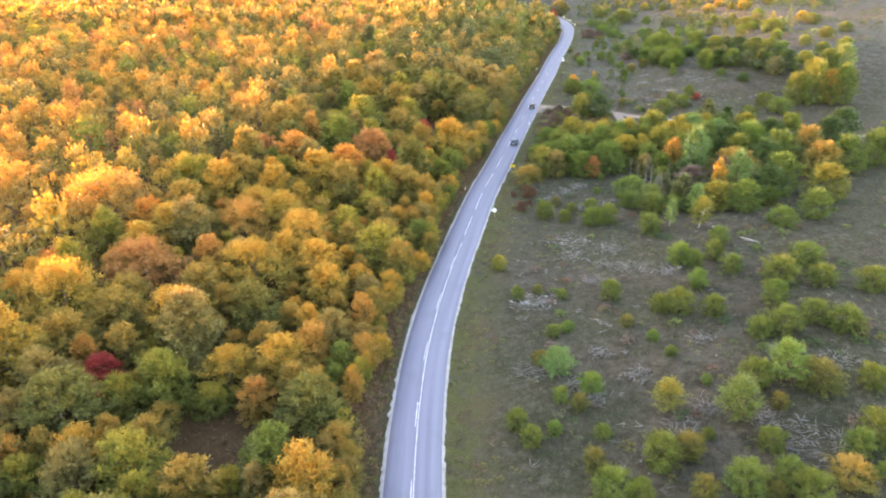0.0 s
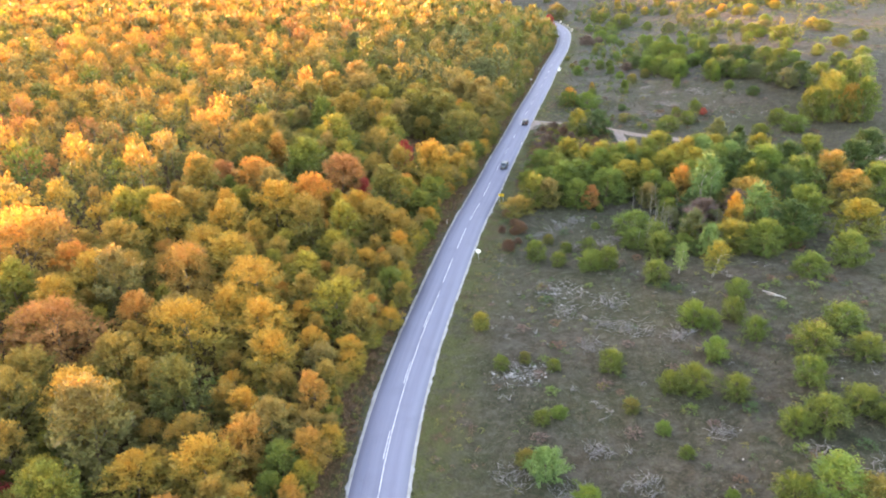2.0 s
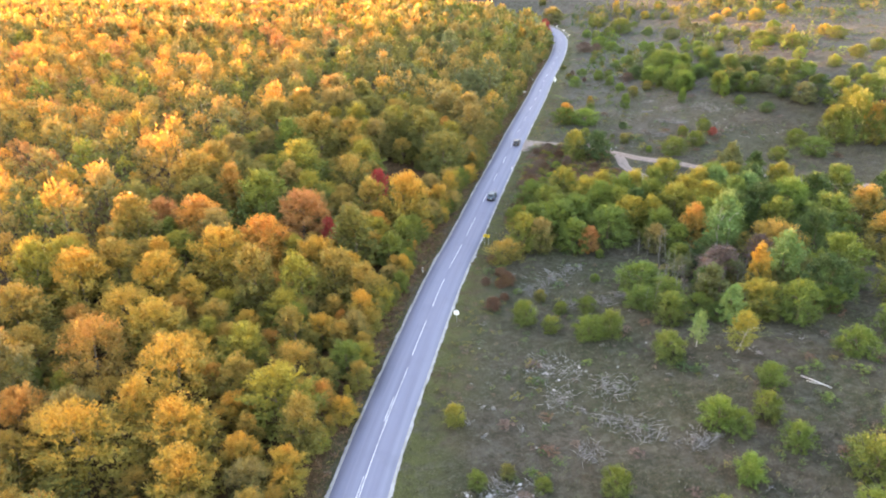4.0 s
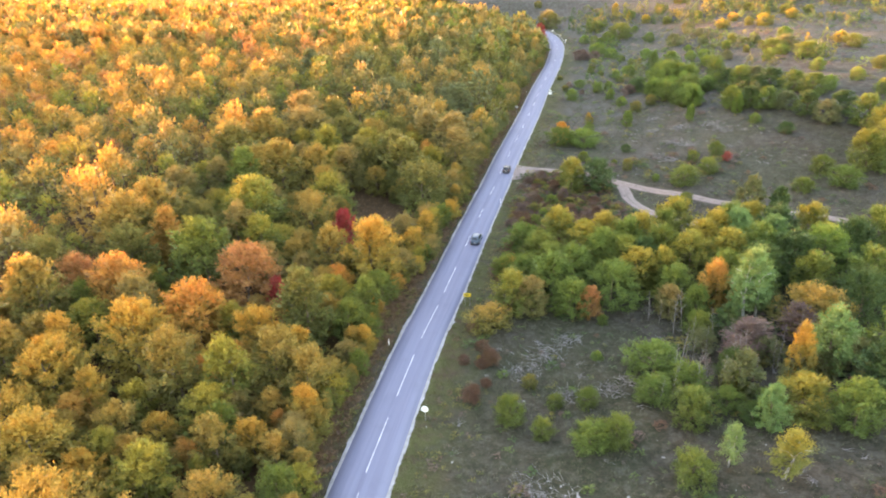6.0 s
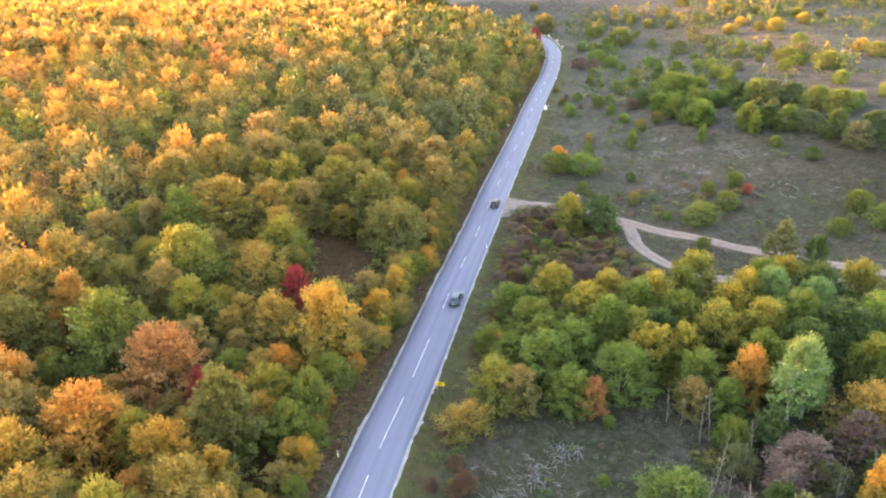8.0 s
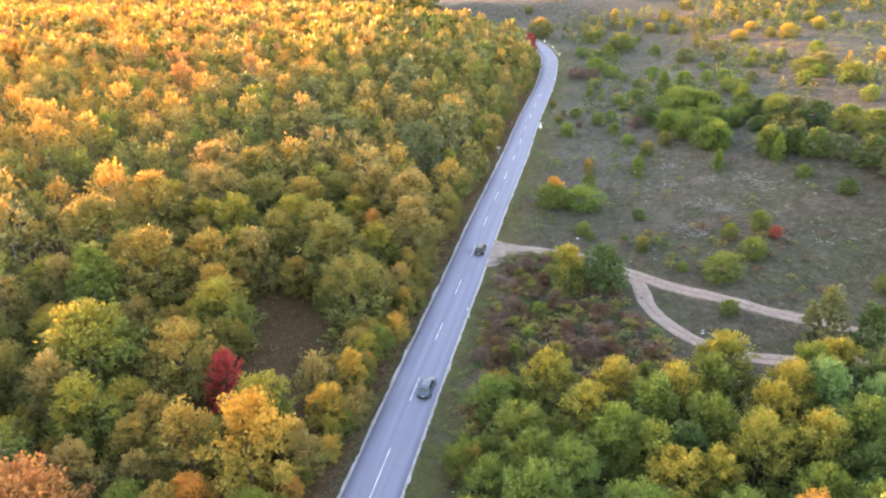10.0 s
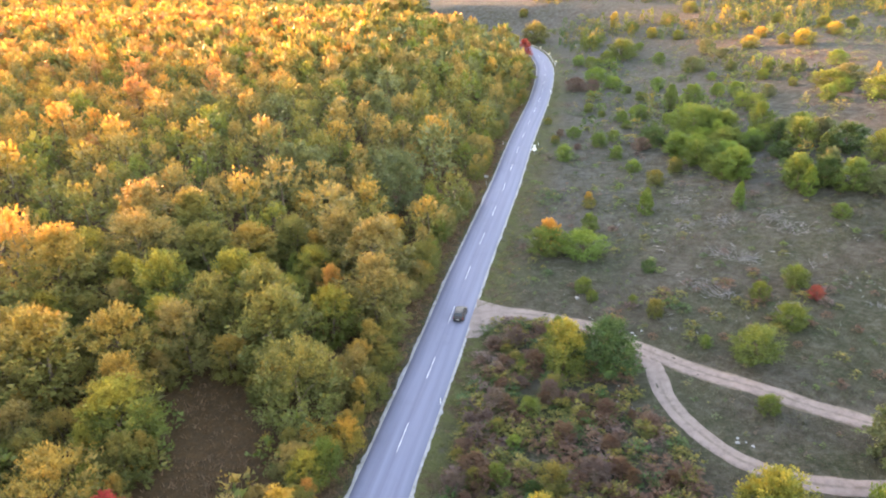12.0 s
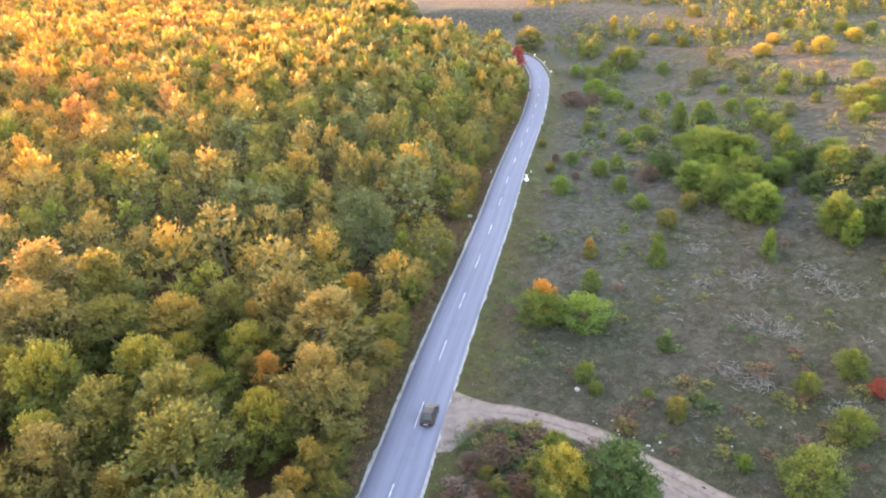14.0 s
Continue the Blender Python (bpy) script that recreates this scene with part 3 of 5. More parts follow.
for row in (*KEY_TREES, *KEY_TREES_2, *KEY_TREES_3):
    forest_tree(*row)

EDGE_TINTS = ["olive", "sage", "gold", "fern", "amber", "moss", "olive", "sage", "olive"]
LATE_EDGE = ["olive", "sage", "fern", "olive", "fern", "sage", "straw", "moss", "fern"]
TINTS = {"low": ["olive", "fern", "gilded", "sage", "gilded", "gold", "gilded", "olive"],
         "bright": ["gold", "olive", "amber", "gold", "olive", "straw", "olive", "gold", "gold", "sage", "olive"],
         "mixed": ["gilded", "olive", "fern", "sage", "gilded", "olive", "olive", "moss", "sage", "olive", "fern", "amber"],
         "late": ["sage", "olive", "fern", "gilded", "olive", "fern", "gilded", "sage", "fern", "olive", "gilded", "sage"],
         "cool": ["fern", "sage", "fern", "olive", "blue", "moss", "sage", "sage", "fern"],
         # warm mix that puts the sun's hazy glow into the leaf colours
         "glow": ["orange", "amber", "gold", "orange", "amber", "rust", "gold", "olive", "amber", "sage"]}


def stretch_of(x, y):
    """Warmer colours deep in the forest, painting the low sun's glow; greener ones near the road and in the low part.
    """
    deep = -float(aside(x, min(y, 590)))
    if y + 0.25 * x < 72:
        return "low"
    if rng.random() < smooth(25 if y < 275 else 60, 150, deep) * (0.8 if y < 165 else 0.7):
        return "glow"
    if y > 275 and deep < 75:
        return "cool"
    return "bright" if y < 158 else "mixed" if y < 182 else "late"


CLEARINGS = [(-28, 68.5, 7.0), (-4.2, 215.5, 6.5), (-1, 209.5, 5.0), (-6, 222, 4.5), (-3, 206, 6.0), (-2, 200.5, 4.5), (31.2, 303.5, 4.6), (29.5, 297, 3.5), (17, 282, 4.5), (23, 300, 4.0), (-20, 233, 4), (-13, 246, 3.5), (-2.8, 240.2, 2.4), (5.5, 240.1, 2.4)]


def is_free(x, y, r, near=0.8):
    if any((x - a) ** 2 + (y - b) ** 2 < (c + r * 0.4) ** 2 for a, b, c in CLEARINGS):
        return False
    i, j = int(x // 16), int(y // 16)
    return all((x - a) ** 2 + (y - b) ** 2 > (near * (c + r)) ** 2 for u in (i - 1, i, i + 1) for w in (j - 1, j, j + 1) for a, b, c in cells.get((u, w), ()))


def edge_of(y):
    """How far from the road's middle the forest begins."""
    return 6.4 + 1.0 * math.sin(y * 0.19) + 0.9 * math.sin(y * 0.071 + 2)


count = 0
for tries in range(9000):
    y = rng.uniform(48, 262)
    d = -rng.uniform(7.5, 62)
    x = float(np.interp(y, ROAD[:, 1], ROAD[:, 0])) + d
    back = -d - edge_of(y)
    crown = rng.uniform(3.4, 5.6) if back < 5 else rng.choice([5.0, 6.2, 7.2, 8.2, 9.4]) * rng.uniform(0.9, 1.1) * (1.18 if y > 165 else 1)
    if back - crown * 0.3 < 0 or not is_free(x, y, crown * 0.5, 0.74):
        continue
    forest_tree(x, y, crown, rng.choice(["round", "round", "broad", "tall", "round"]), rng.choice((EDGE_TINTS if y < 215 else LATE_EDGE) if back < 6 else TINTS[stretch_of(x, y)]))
    count += 1
    if count > 258:
        break


# slender young trees in the gaps between the large ones
count_young = 0
for tries in range(9000):
    y = rng.uniform(52, 262)
    d = -rng.uniform(10, 58)
    x = float(np.interp(y, ROAD[:, 1], ROAD[:, 0])) + d
    crown = rng.uniform(2.4, 4.0)
    if not is_free(x, y, crown * 0.5, 0.66):
        continue
    tint = rng.choice(LATE_EDGE if y > 205 else TINTS["mixed"])
    tree("young_tree", rng.choice(["tall", "round", "tall"]), tint, x, y, crown * rng.uniform(1.5, 2.1), rng.uniform(0.85, 1.1), rng.uniform(0, 6.28),
         f"slender {WORD[tint]} leaved young tree between forest trees", "tree", "young trees in the forest")
    occupy(x, y, crown * 0.5)
    count_young += 1
    if count_young > 120:
        break


def leafy_mass(name, spots, lobes_kw, label, category, trunks=True):
    """Many far or low plants in one mesh; spots: x, y, height, width, tint."""
    tints = sorted({s[4] for s in spots})
    bank = [crown_data(900 + i, **kw) for i, kw in enumerate(lobes_kw)]
    tv, tf = tube([(0, 0, -0.02), (0, 0, 0.7)], [0.022, 0.008], 3)
    tf = np.array([(q[0], q[1], q[2]) for q in tf[:3]] + [(q[0], q[2], q[3]) for q in tf[:3]])
    vs, fs, idx, rises, n = [], [], [], [], 0
    for x, y, h, w, tint in spots:
        k = rng.randrange(len(bank))
        v, f = bank[k]
        m = len(f)
        if trunks:
            v, f = np.vstack([v, tv]), np.vstack([f, tf + len(v)])
        a = rng.uniform(0, 6.28)
        c, s = math.cos(a) * w, math.sin(a) * w
        p = np.empty_like(v)
        p[:, 0], p[:, 1], p[:, 2] = v[:, 0] * c - v[:, 1] * s + x, v[:, 0] * s + v[:, 1] * c + y, v[:, 2] * h + land_at(x, y)
        vs.append(p)
        rises.append(v[:, 2])
        fs.append(f + n)
        t = np.full(len(f), len(tints))
        t[:m] = tints.index(tint)
        idx.append(t)
        n += len(v)
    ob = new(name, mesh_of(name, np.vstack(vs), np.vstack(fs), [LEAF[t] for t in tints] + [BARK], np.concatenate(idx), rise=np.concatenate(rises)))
    return tagged(ob, label, category, kind="stuff")


def in_sight(x, y, margin=15):
    """Within the wedge that the walk looks over."""
    return -0.66 * y - margin < x < 6 + 0.64 * y + margin


# trees further back, up to the bend
spots = []
for tries in range(30000):
    y = 62 + 358 * rng.random() ** 0.75
    d = -rng.uniform(8, 350)
    x = float(np.interp(y, ROAD[:, 1], ROAD[:, 0])) + d
    if (y < 262 and d > -60) or not in_sight(x, y) or -d < edge_of(y) + 1.5:
        continue
    crown = rng.choice([5.0, 6.2, 7.6, 9.2]) * rng.uniform(0.9, 1.15) * (0.75 if -d < 15 else 1) * (1.12 if y > 240 else 1)
    if not is_free(x, y, crown * 0.5, 0.76):
        continue
    occupy(x, y, crown * 0.5)
    h = min(14, crown * rng.uniform(1.05, 1.6))
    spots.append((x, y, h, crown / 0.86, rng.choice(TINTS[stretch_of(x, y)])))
    if len(spots) > 1650:
        break
leafy_mass("forest", spots, [dict(lobes=56, count=10, leaf=0.040, base=0.06, width=0.42, top=t, lobe=0.24) for t in (1.6, 2.0, 2.4, 1.8, 2.8, 1.5)], "autumn forest of olive, amber and golden trees on rising ground, tinted warm for sun glow further in", "forest")

# woods far off
spots = []
for k in range(60000):
    y = 400 + 450 * rng.random() ** 1.2
    x = rng.uniform(-690, 70)
    d = float(aside(x, min(y, 590)))
    if not in_sight(x, y, 40) or (d > -9 if y < 480 else x > 72 - 0.36 * (y - 480)) or float(np.min(np.hypot(ROAD[:, 0] - x, ROAD[:, 1] - y))) < 9:
        continue
    if 785 < y < 900 and -330 < x < -165:
        continue
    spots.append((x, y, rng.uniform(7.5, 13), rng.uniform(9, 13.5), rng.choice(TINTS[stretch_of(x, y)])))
    if len(spots) > 4700:
        break
leafy_mass("far_forest", spots, [dict(lobes=19, count=4, leaf=0.085, base=0.05, width=0.44, top=t, lobe=0.26) for t in (1.3, 1.6, 2.0, 2.4, 1.8)], "far autumn woods beyond the bend, tinted warm for sun haze", "forest", False)

# the leafy wall of young trees along the forest's edge
y = 50.0
while y < 425:
    d = edge_of(y) + rng.uniform(0.6, 1.8)
    x = float(np.interp(y, ROAD[:, 1], ROAD[:, 0])) - d
    w = rng.uniform(2.6, 4.2)
    if is_free(x, y, 0.5, 0.5):
        tree("edge_tree", rng.choice(["bush", "round", "tall", "bush"]), rng.choice(["olive", "straw", "sage", "gold", "fern", "amber", "moss", "olive"] if y < 215 else LATE_EDGE if y < 275 else TINTS["cool"]), x, y, w * rng.uniform(0.85, 1.35), rng.uniform(0.75, 0.95),
             rng.uniform(0, 6.28), "young autumn-coloured tree at the edge of the forest", "tree", "young trees along the forest edge")
    y += rng.uniform(1.7, 2.9)

# low growth between the trees and along the forest edge
spots = []
while len(spots) < 2400:
    y = rng.uniform(50, 420)
    edge_strip = len(spots) < 1500
    d = -(4.4 + 5.5 * rng.random() ** 0.9) if edge_strip else -rng.uniform(10, 62)
    x = float(np.interp(y, ROAD[:, 1], ROAD[:, 0])) + d
    if any((x - a) ** 2 + (y - b) ** 2 < (c * 0.75) ** 2 for a, b, c in CLEARINGS):
        continue
    if edge_strip:
        s = rng.uniform(0.25, 0.6) + max(0, -d - 7) * 0.22
        spots.append((x, y, s, s * 1.8, rng.choice(["russet", "russet", "mauve", "russet", "fern", "fern"])))
    else:
        s = rng.uniform(1.2, 3.2)
        spots.append((x, y, s, s * 1.5, rng.choice(["olive", "fern", "sage", "moss", "olive", "fern"])))
leafy_mass("undergrowth", spots, [dict(lobes=10, count=8, leaf=0.085, base=0.02, width=0.6, top=2.6, lobe=0.36, ragged_by=0.25) for _ in range(4)], "low olive and rusty undergrowth between the forest trees", "undergrowth", False)


# ---- the meadow, the grove and the slope beyond ----
def shrub(x, y, wide, tint, tall=0.85, shape="bush", label=""):
    h = wide * tall
    tree("bush", shape, tint, x, y, h, 1 / (1.24 * tall), (x * 1.7 + y) % 6.28, label or f"rounded {WORD[tint]} bush standing in dry meadow", "bush", "bushes in the meadow")


NEAR_BUSHES = [(8.1, 118.1, 3.0, "straw"), (10.5, 106.6, 2.4, "moss"), (14.1, 108.1, 1.9, "fern"), (17.8, 105.6, 2.0, "moss"), (25.5, 104.3, 3.6, "moss"),
               (39.0, 113.4, 4.2, "lime"), (41.3, 111.8, 3.3, "green"), (45.4, 114.1, 3.9, "moss"), (46.1, 108.4, 3.6, "green"), (39.2, 104.1, 3.6, "lime"),
               (51.9, 103.6, 6.0, "moss"), (58.1, 108.6, 5.6, "green"), (57.8, 101.5, 4.6, "moss"), (48.5, 96.5, 4.4, "green"), (34.3, 97.8, 4.4, "moss"),
               (31.7, 98.3, 3.2, "moss"), (38.9, 95.6, 3.6, "moss"), (51.2, 90.7, 4.6, "moss"), (46.4, 88.7, 5.6, "moss"), (42.6, 88.1, 3.4, "green"), (54.2, 87.8, 5.2, "moss"),
               (64.3, 99.3, 5.3, "moss"), (25.9, 94.5, 2.1, "fern"), (28.5, 90.1, 1.9, "lime"), (29.9, 85.6, 1.7, "green")]
NEAR_BUSHES_2 = [(17.0, 95.0, 1.9, "lime"), (14.7, 94.2, 2.2, "moss"), (14.1, 84.5, 4.2, "pale"), (12.0, 86.7, 2.5, "fern"), (17.7, 79.5, 3.1, "lime"), (13.4, 77.9, 2.3, "lime"),
                 (15.5, 76.0, 2.5, "fern"), (7.5, 72.7, 2.9, "moss"), (8.9, 69.6, 2.9, "moss"), (11.9, 71.4, 2.0, "lime"), (17.4, 70.1, 2.2, "green"), (15.5, 64.8, 3.0, "fern"),
                 (32.3, 78.5, 1.6, "lime"), (22.5, 63.5, 1.6, "lime"), (37.9, 76.8, 4.3, "moss"), (44.8, 75.0, 5.6, "fern"), (38.9, 71.9, 2.3, "fern"), (51.3, 75.1, 3.6, "moss"),
                 (23.0, 64.6, 4.5, "moss"), (26.0, 65.4, 3.6, "fern"), (29.1, 68.1, 1.7, "moss"), (35.2, 65.3, 3.2, "moss"), (30.3, 59.7, 4.8, "green"), (34.8, 60.2, 3.5, "green")]
NEAR_BUSHES_3 = [(40.5, 58.9, 4.6, "olive"), (43.4, 63.2, 3.5, "green"), (46.6, 65.2, 4.1, "moss"), (42.5, 59.3, 1.9, "moss"), (16.4, 60.0, 4.4, "green"), (19.3, 59.4, 3.2, "moss"),
                 (26.0, 59.1, 3.1, "fern"), (36.0, 57.6, 4.1, "moss"), (32.9, 58.6, 2.1, "fern"), (44.2, 59.5, 1.9, "green"), (19.5, 142.9, 4.2, "moss"), (23.3, 139.4, 3.0, "moss"),
                 (28.5, 136.7, 4.8, "green"), (31.5, 137.3, 4.4, "moss"), (38.1, 129.8, 5.2, "moss"), (38.0, 145.2, 5.0, "green"), (42.3, 141.4, 4.4, "green"), (48.2, 120.1, 3.6, "green"),
                 (22.8, 150.1, 2.2, "fern"), (25.7, 145.3, 2.2, "moss"), (29.7, 145.1, 3.0, "moss"), (35.9, 166.0, 1.8, "green"), (33.0, 155.6, 1.6, "lime")]
for x, y, w, tint in (*NEAR_BUSHES, *NEAR_BUSHES_2, *NEAR_BUSHES_3):
    shrub(x, y, w, tint, 0.72 if w > 4.5 else 0.9)


def grove_tree(x, y, crown, shape, tint, tall, bark=None, label=""):
    ratio = {"round": 0.84, "broad": 1.12, "tall": 0.6, "cone": 0.6, "bush": 1.24, "birch": 0.44}[shape]
    tree("grove_tree", shape, tint, x, y, tall, crown / (ratio * tall), (x * 3.1 + y) % 6.28,
         label or f"{WORD[tint]} leaved tree in the grove beside the meadow", "tree", "trees of the grove", bark)


GROVE = [(18.2, 165.5, 6.5, "bush", "olive", 4.4), (22.0, 170, 7.0, "round", "gilded", 7.5), (25.5, 170, 5.6, "round", "sage", 6.5), (29.3, 174, 8.5, "round", "green", 8.5),
         (31.4, 169.5, 6.4, "round", "green", 6.5), (34.5, 169, 4.4, "round", "rust", 5.2), (38.6, 172, 9.0, "broad", "green", 8.0), (44.2, 176, 7.8, "round", "gilded", 8.2),
         (26.4, 192.3, 5.9, "round", "green", 6.5), (28.9, 186.0, 7.4, "round", "moss", 7.8), (33.3, 193.9, 7.0, "round", "gilded", 8.8), (36.4, 187, 6.7, "round", "gilded", 8.6),
         (39.1, 182, 6.8, "round", "green", 9.0)]
GROVE_2 = [(45.0, 188.2, 6.9, "round", "green", 8.6), (48.4, 190.7, 6.2, "round", "gilded", 8.8), (55.5, 196.7, 7.4, "round", "gilded", 9.0), (53.3, 179.7, 10.2, "broad", "gilded", 9.2),
           (50.0, 184.5, 7.0, "round", "moss", 8.6), (61.0, 189, 6.4, "round", "gilded", 9.0), (64.6, 188.7, 7.0, "round", "pale", 9.4), (53.7, 168.5, 5.4, "round", "amber", 8.6),
           (69.7, 178.1, 8.9, "round", "deep", 9.5), (75.6, 179.6, 10, "broad", "lime", 9.4), (82.9, 183.4, 8.5, "round", "deep", 9.0), (65.2, 160.5, 11, "broad", "olive", 8.2)]
GROVE_3 = [(57.2, 146.5, 3.6, "tall", "gold", 9.0), (62.3, 149, 6.2, "tall", "pale", 10.0), (39.7, 151, 7.6, "bush", "green", 5.2), (42.6, 147.2, 6.0, "bush", "green", 4.0),
           (41.3, 140.4, 5.8, "bush", "moss", 4.2), (48.9, 145.2, 5.0, "cone", "blue", 6.8), (49.6, 137, 3.6, "tall", "pale", 6.6), (53.8, 138.6, 6.8, "round", "gilded", 6.0),
           (60, 170, 7, "round", "green", 9), (46, 181, 6, "round", "deep", 8.0), (60, 180, 8, "round", "gilded", 9.2), (105, 190, 9, "round", "deep", 9), (112, 178, 9, "broad", "green", 9), (104, 170, 8, "round", "green", 8.6), (58.5, 136, 6, "round", "green", 6.5), (66, 142, 8, "round", "deep", 8)]
GROVE_4 = [(72, 150, 8, "round", "green", 9), (74, 163, 9, "broad", "deep", 9), (70, 170, 7, "round", "moss", 9), (80, 170, 9, "round", "green", 9.5), (88, 174, 8, "round", "olive", 9),
           (66, 194, 6.5, "round", "green", 8.4), (73, 190, 7.5, "round", "deep", 9), (80, 192, 7, "round", "gilded", 8.6), (90, 188, 8, "round", "green", 9), (98, 182, 9, "round", "deep", 9),
           (86, 160, 9, "round", "olive", 9), (94, 165, 9, "round", "green", 9), (78, 142, 8, "round", "gilded", 8), (70, 130, 6, "round", "green", 6), (62, 126, 5, "bush", "green", 4)]
GROVE_5 = [(48.5, 171, 6.0, "round", "green", 7.0), (46.5, 167, 4.5, "round", "sage", 5.6), (50.5, 166, 4.6, "round", "green", 6.0), (49, 161.5, 4.2, "bush", "green", 3.8), (53, 160.5, 5, "round", "deep", 5.5),
           (47.5, 176, 6, "round", "gilded", 8.2), (42, 180, 6.5, "round", "moss", 8.4), (33.5, 178.5, 7, "round", "green", 8.0), (30, 180.5, 6.5, "round", "moss", 7.6), (25.2, 178.5, 5.5, "round", "green", 6.4),
           (57, 172.5, 6, "round", "green", 8.5), (63.5, 175, 7, "round", "deep", 9), (66, 182, 7, "round", "green", 9.2), (57.5, 186, 6.5, "round", "gilded", 8.8), (70, 186, 6, "round", "pale", 8.6),
           (41.5, 193.5, 6, "round", "gilded", 7.8), (52.5, 192, 6, "round", "moss", 8.4), (70.5, 196, 6, "round", "gilded", 7.6)]
for row in (*GROVE_5, *GROVE, *GROVE_2, *GROVE_3, *GROVE_4):
    grove_tree(*row)
for x, y, w, h in ((57.0, 164.4, 5.6, 12.5), (59.4, 165.8, 4.8, 11.5)):
    grove_tree(x, y, w, "birch", "pale", h, BIRCH_BARK, "pale green birch with white trunk at the grove edge")
grove_tree(47.2, 128.5, 3.8, "birch", "straw", 6.6, BIRCH_BARK, "slender birch with thin yellowish crown")
grove_tree(42.6, 131.5, 2.6, "birch", "pale", 5.8, BIRCH_BARK, "slender birch with thin pale green crown")
grove_tree(33.5, 71.4, 5.2, "birch", "moss", 5.6, None, "spindly moss-green tree with bare lower stem")
grove_tree(41.2, 76.8, 5.0, "birch", "lime", 6.2, None, "spindly bright green tree in the meadow")
grove_tree(26.2, 73.9, 3.6, "birch", "straw", 5.0, None, "spindly yellowish tree with bare lower stem")
for x, y, w, h in ((53.9, 155, 6.5, 6.0), (62, 157.5, 5, 6.5), (51.0, 152.0, 4.0, 4.5)):
    grove_tree(x, y, w, "birch", "mauve", h, DEAD_WOOD, "nearly leafless brownish mauve tree in the grove")

# shrubs that fill the grove's open front
for k in range(34):
    x, y = rng.uniform(36, 72), rng.uniform(134, 174)
    if x < 36 + (y - 134) * 0.25 or (y > 158 and x < 44):
        continue
    w = rng.uniform(2.2, 4.6)
    shrub(x, y, w, rng.choice(["green", "moss", "olive", "green", "blue", "deep"]), rng.uniform(0.8, 1.2), label="")
for k in range(16):
    x, y = rng.uniform(20, 46), rng.uniform(176, 198)
    if float(aside(x, y)) > 9:
        shrub(x, y, rng.uniform(3, 5), rng.choice(["green", "moss", "green", "olive"]), 1.0)

# beyond the dirt track
TRACK_TREES = [(41.6, 232.5, 4.4, "round", "moss", 5.4), (41.2, 227, 6.4, "round", "gilded", 8.0), (47.6, 227.5, 8.6, "round", "deep", 7.4), (44.9, 265.5, 7.4, "bush", "moss", 5.2),
               (51.0, 263.9, 8.0, "bush", "lime", 5.0), (54.5, 274.2, 3.4, "tall", "green", 4.0), (45.8, 267.0, 4.4, "round", "orange", 6.4), (67.9, 228, 6.8, "bush", "moss", 4.4),
               (67.5, 282, 3.2, "cone", "green", 4.8), (56.9, 287, 2.6, "round", "olive", 3.6), (85.1, 279, 2.8, "cone", "lime", 4.4), (74.5, 207, 5.6, "cone", "blue", 9.0), (79, 204, 5, "cone", "deep", 7.5)]
for row in TRACK_TREES:
    grove_tree(*row, None, f"{WORD[row[4]]} leaved small tree near the dirt track")
TRACK_BUSHES = [(48.3, 249.6, 2.8, "moss"), (49.2, 246.5, 2.0, "moss"), (57.7, 240.6, 3.2, "fern"), (60.7, 255.4, 2.4, "deep"), (55.3, 244.6, 1.7, "moss"), (74.8, 243.7, 3.2, "moss"),
                (81.6, 245.9, 4.2, "moss"), (82.9, 241.8, 2.4, "red"), (75.9, 235.0, 4.4, "moss"), (62.3, 231.6, 1.9, "lime"), (64.8, 216.3, 2.8, "moss"), (32.8, 212, 2.0, "lime"), (36.5, 205, 4, "fern"),
                (30.5, 206, 3, "moss")]
for x, y, w, tint in TRACK_BUSHES:
    shrub(x, y, w, tint, 0.9)

THICKET = random.Random(23)
for k in range(70):
    x, y = THICKET.uniform(24, 51), THICKET.uniform(190, 239)
    if float(aside(x, y)) < 7.5 or not clear_of_track(x, y, 3.2) or (x > 38 and y > 222 and x < 51):
        continue
    w = THICKET.choice([1.3, 1.6, 2.0, 2.6, 3.2]) * THICKET.uniform(0.85, 1.15)
    tint = THICKET.choice(["russet", "russet", "mauve", "fern", "russet", "fern", "mauve", "deep", "russet", "moss"])
    shrub(x, y, w, tint, THICKET.uniform(0.75, 1.05), label=f"{WORD[tint]} thorny bush in the corner by the track")
for k in range(46):
    y = THICKET.uniform(146, 236)
    x = float(np.interp(y, ROAD[:, 1], ROAD[:, 0])) + THICKET.uniform(7.2, 12.0)
    w = THICKET.uniform(1.2, 2.6)
    if clear_of_track(x, y, 4.0):
        tint = THICKET.choice(["russet", "russet", "fern", "mauve", "russet"])
        shrub(x, y, w, tint, THICKET.uniform(0.6, 0.95), label=f"{WORD[tint]} low bush beside the grassy verge")

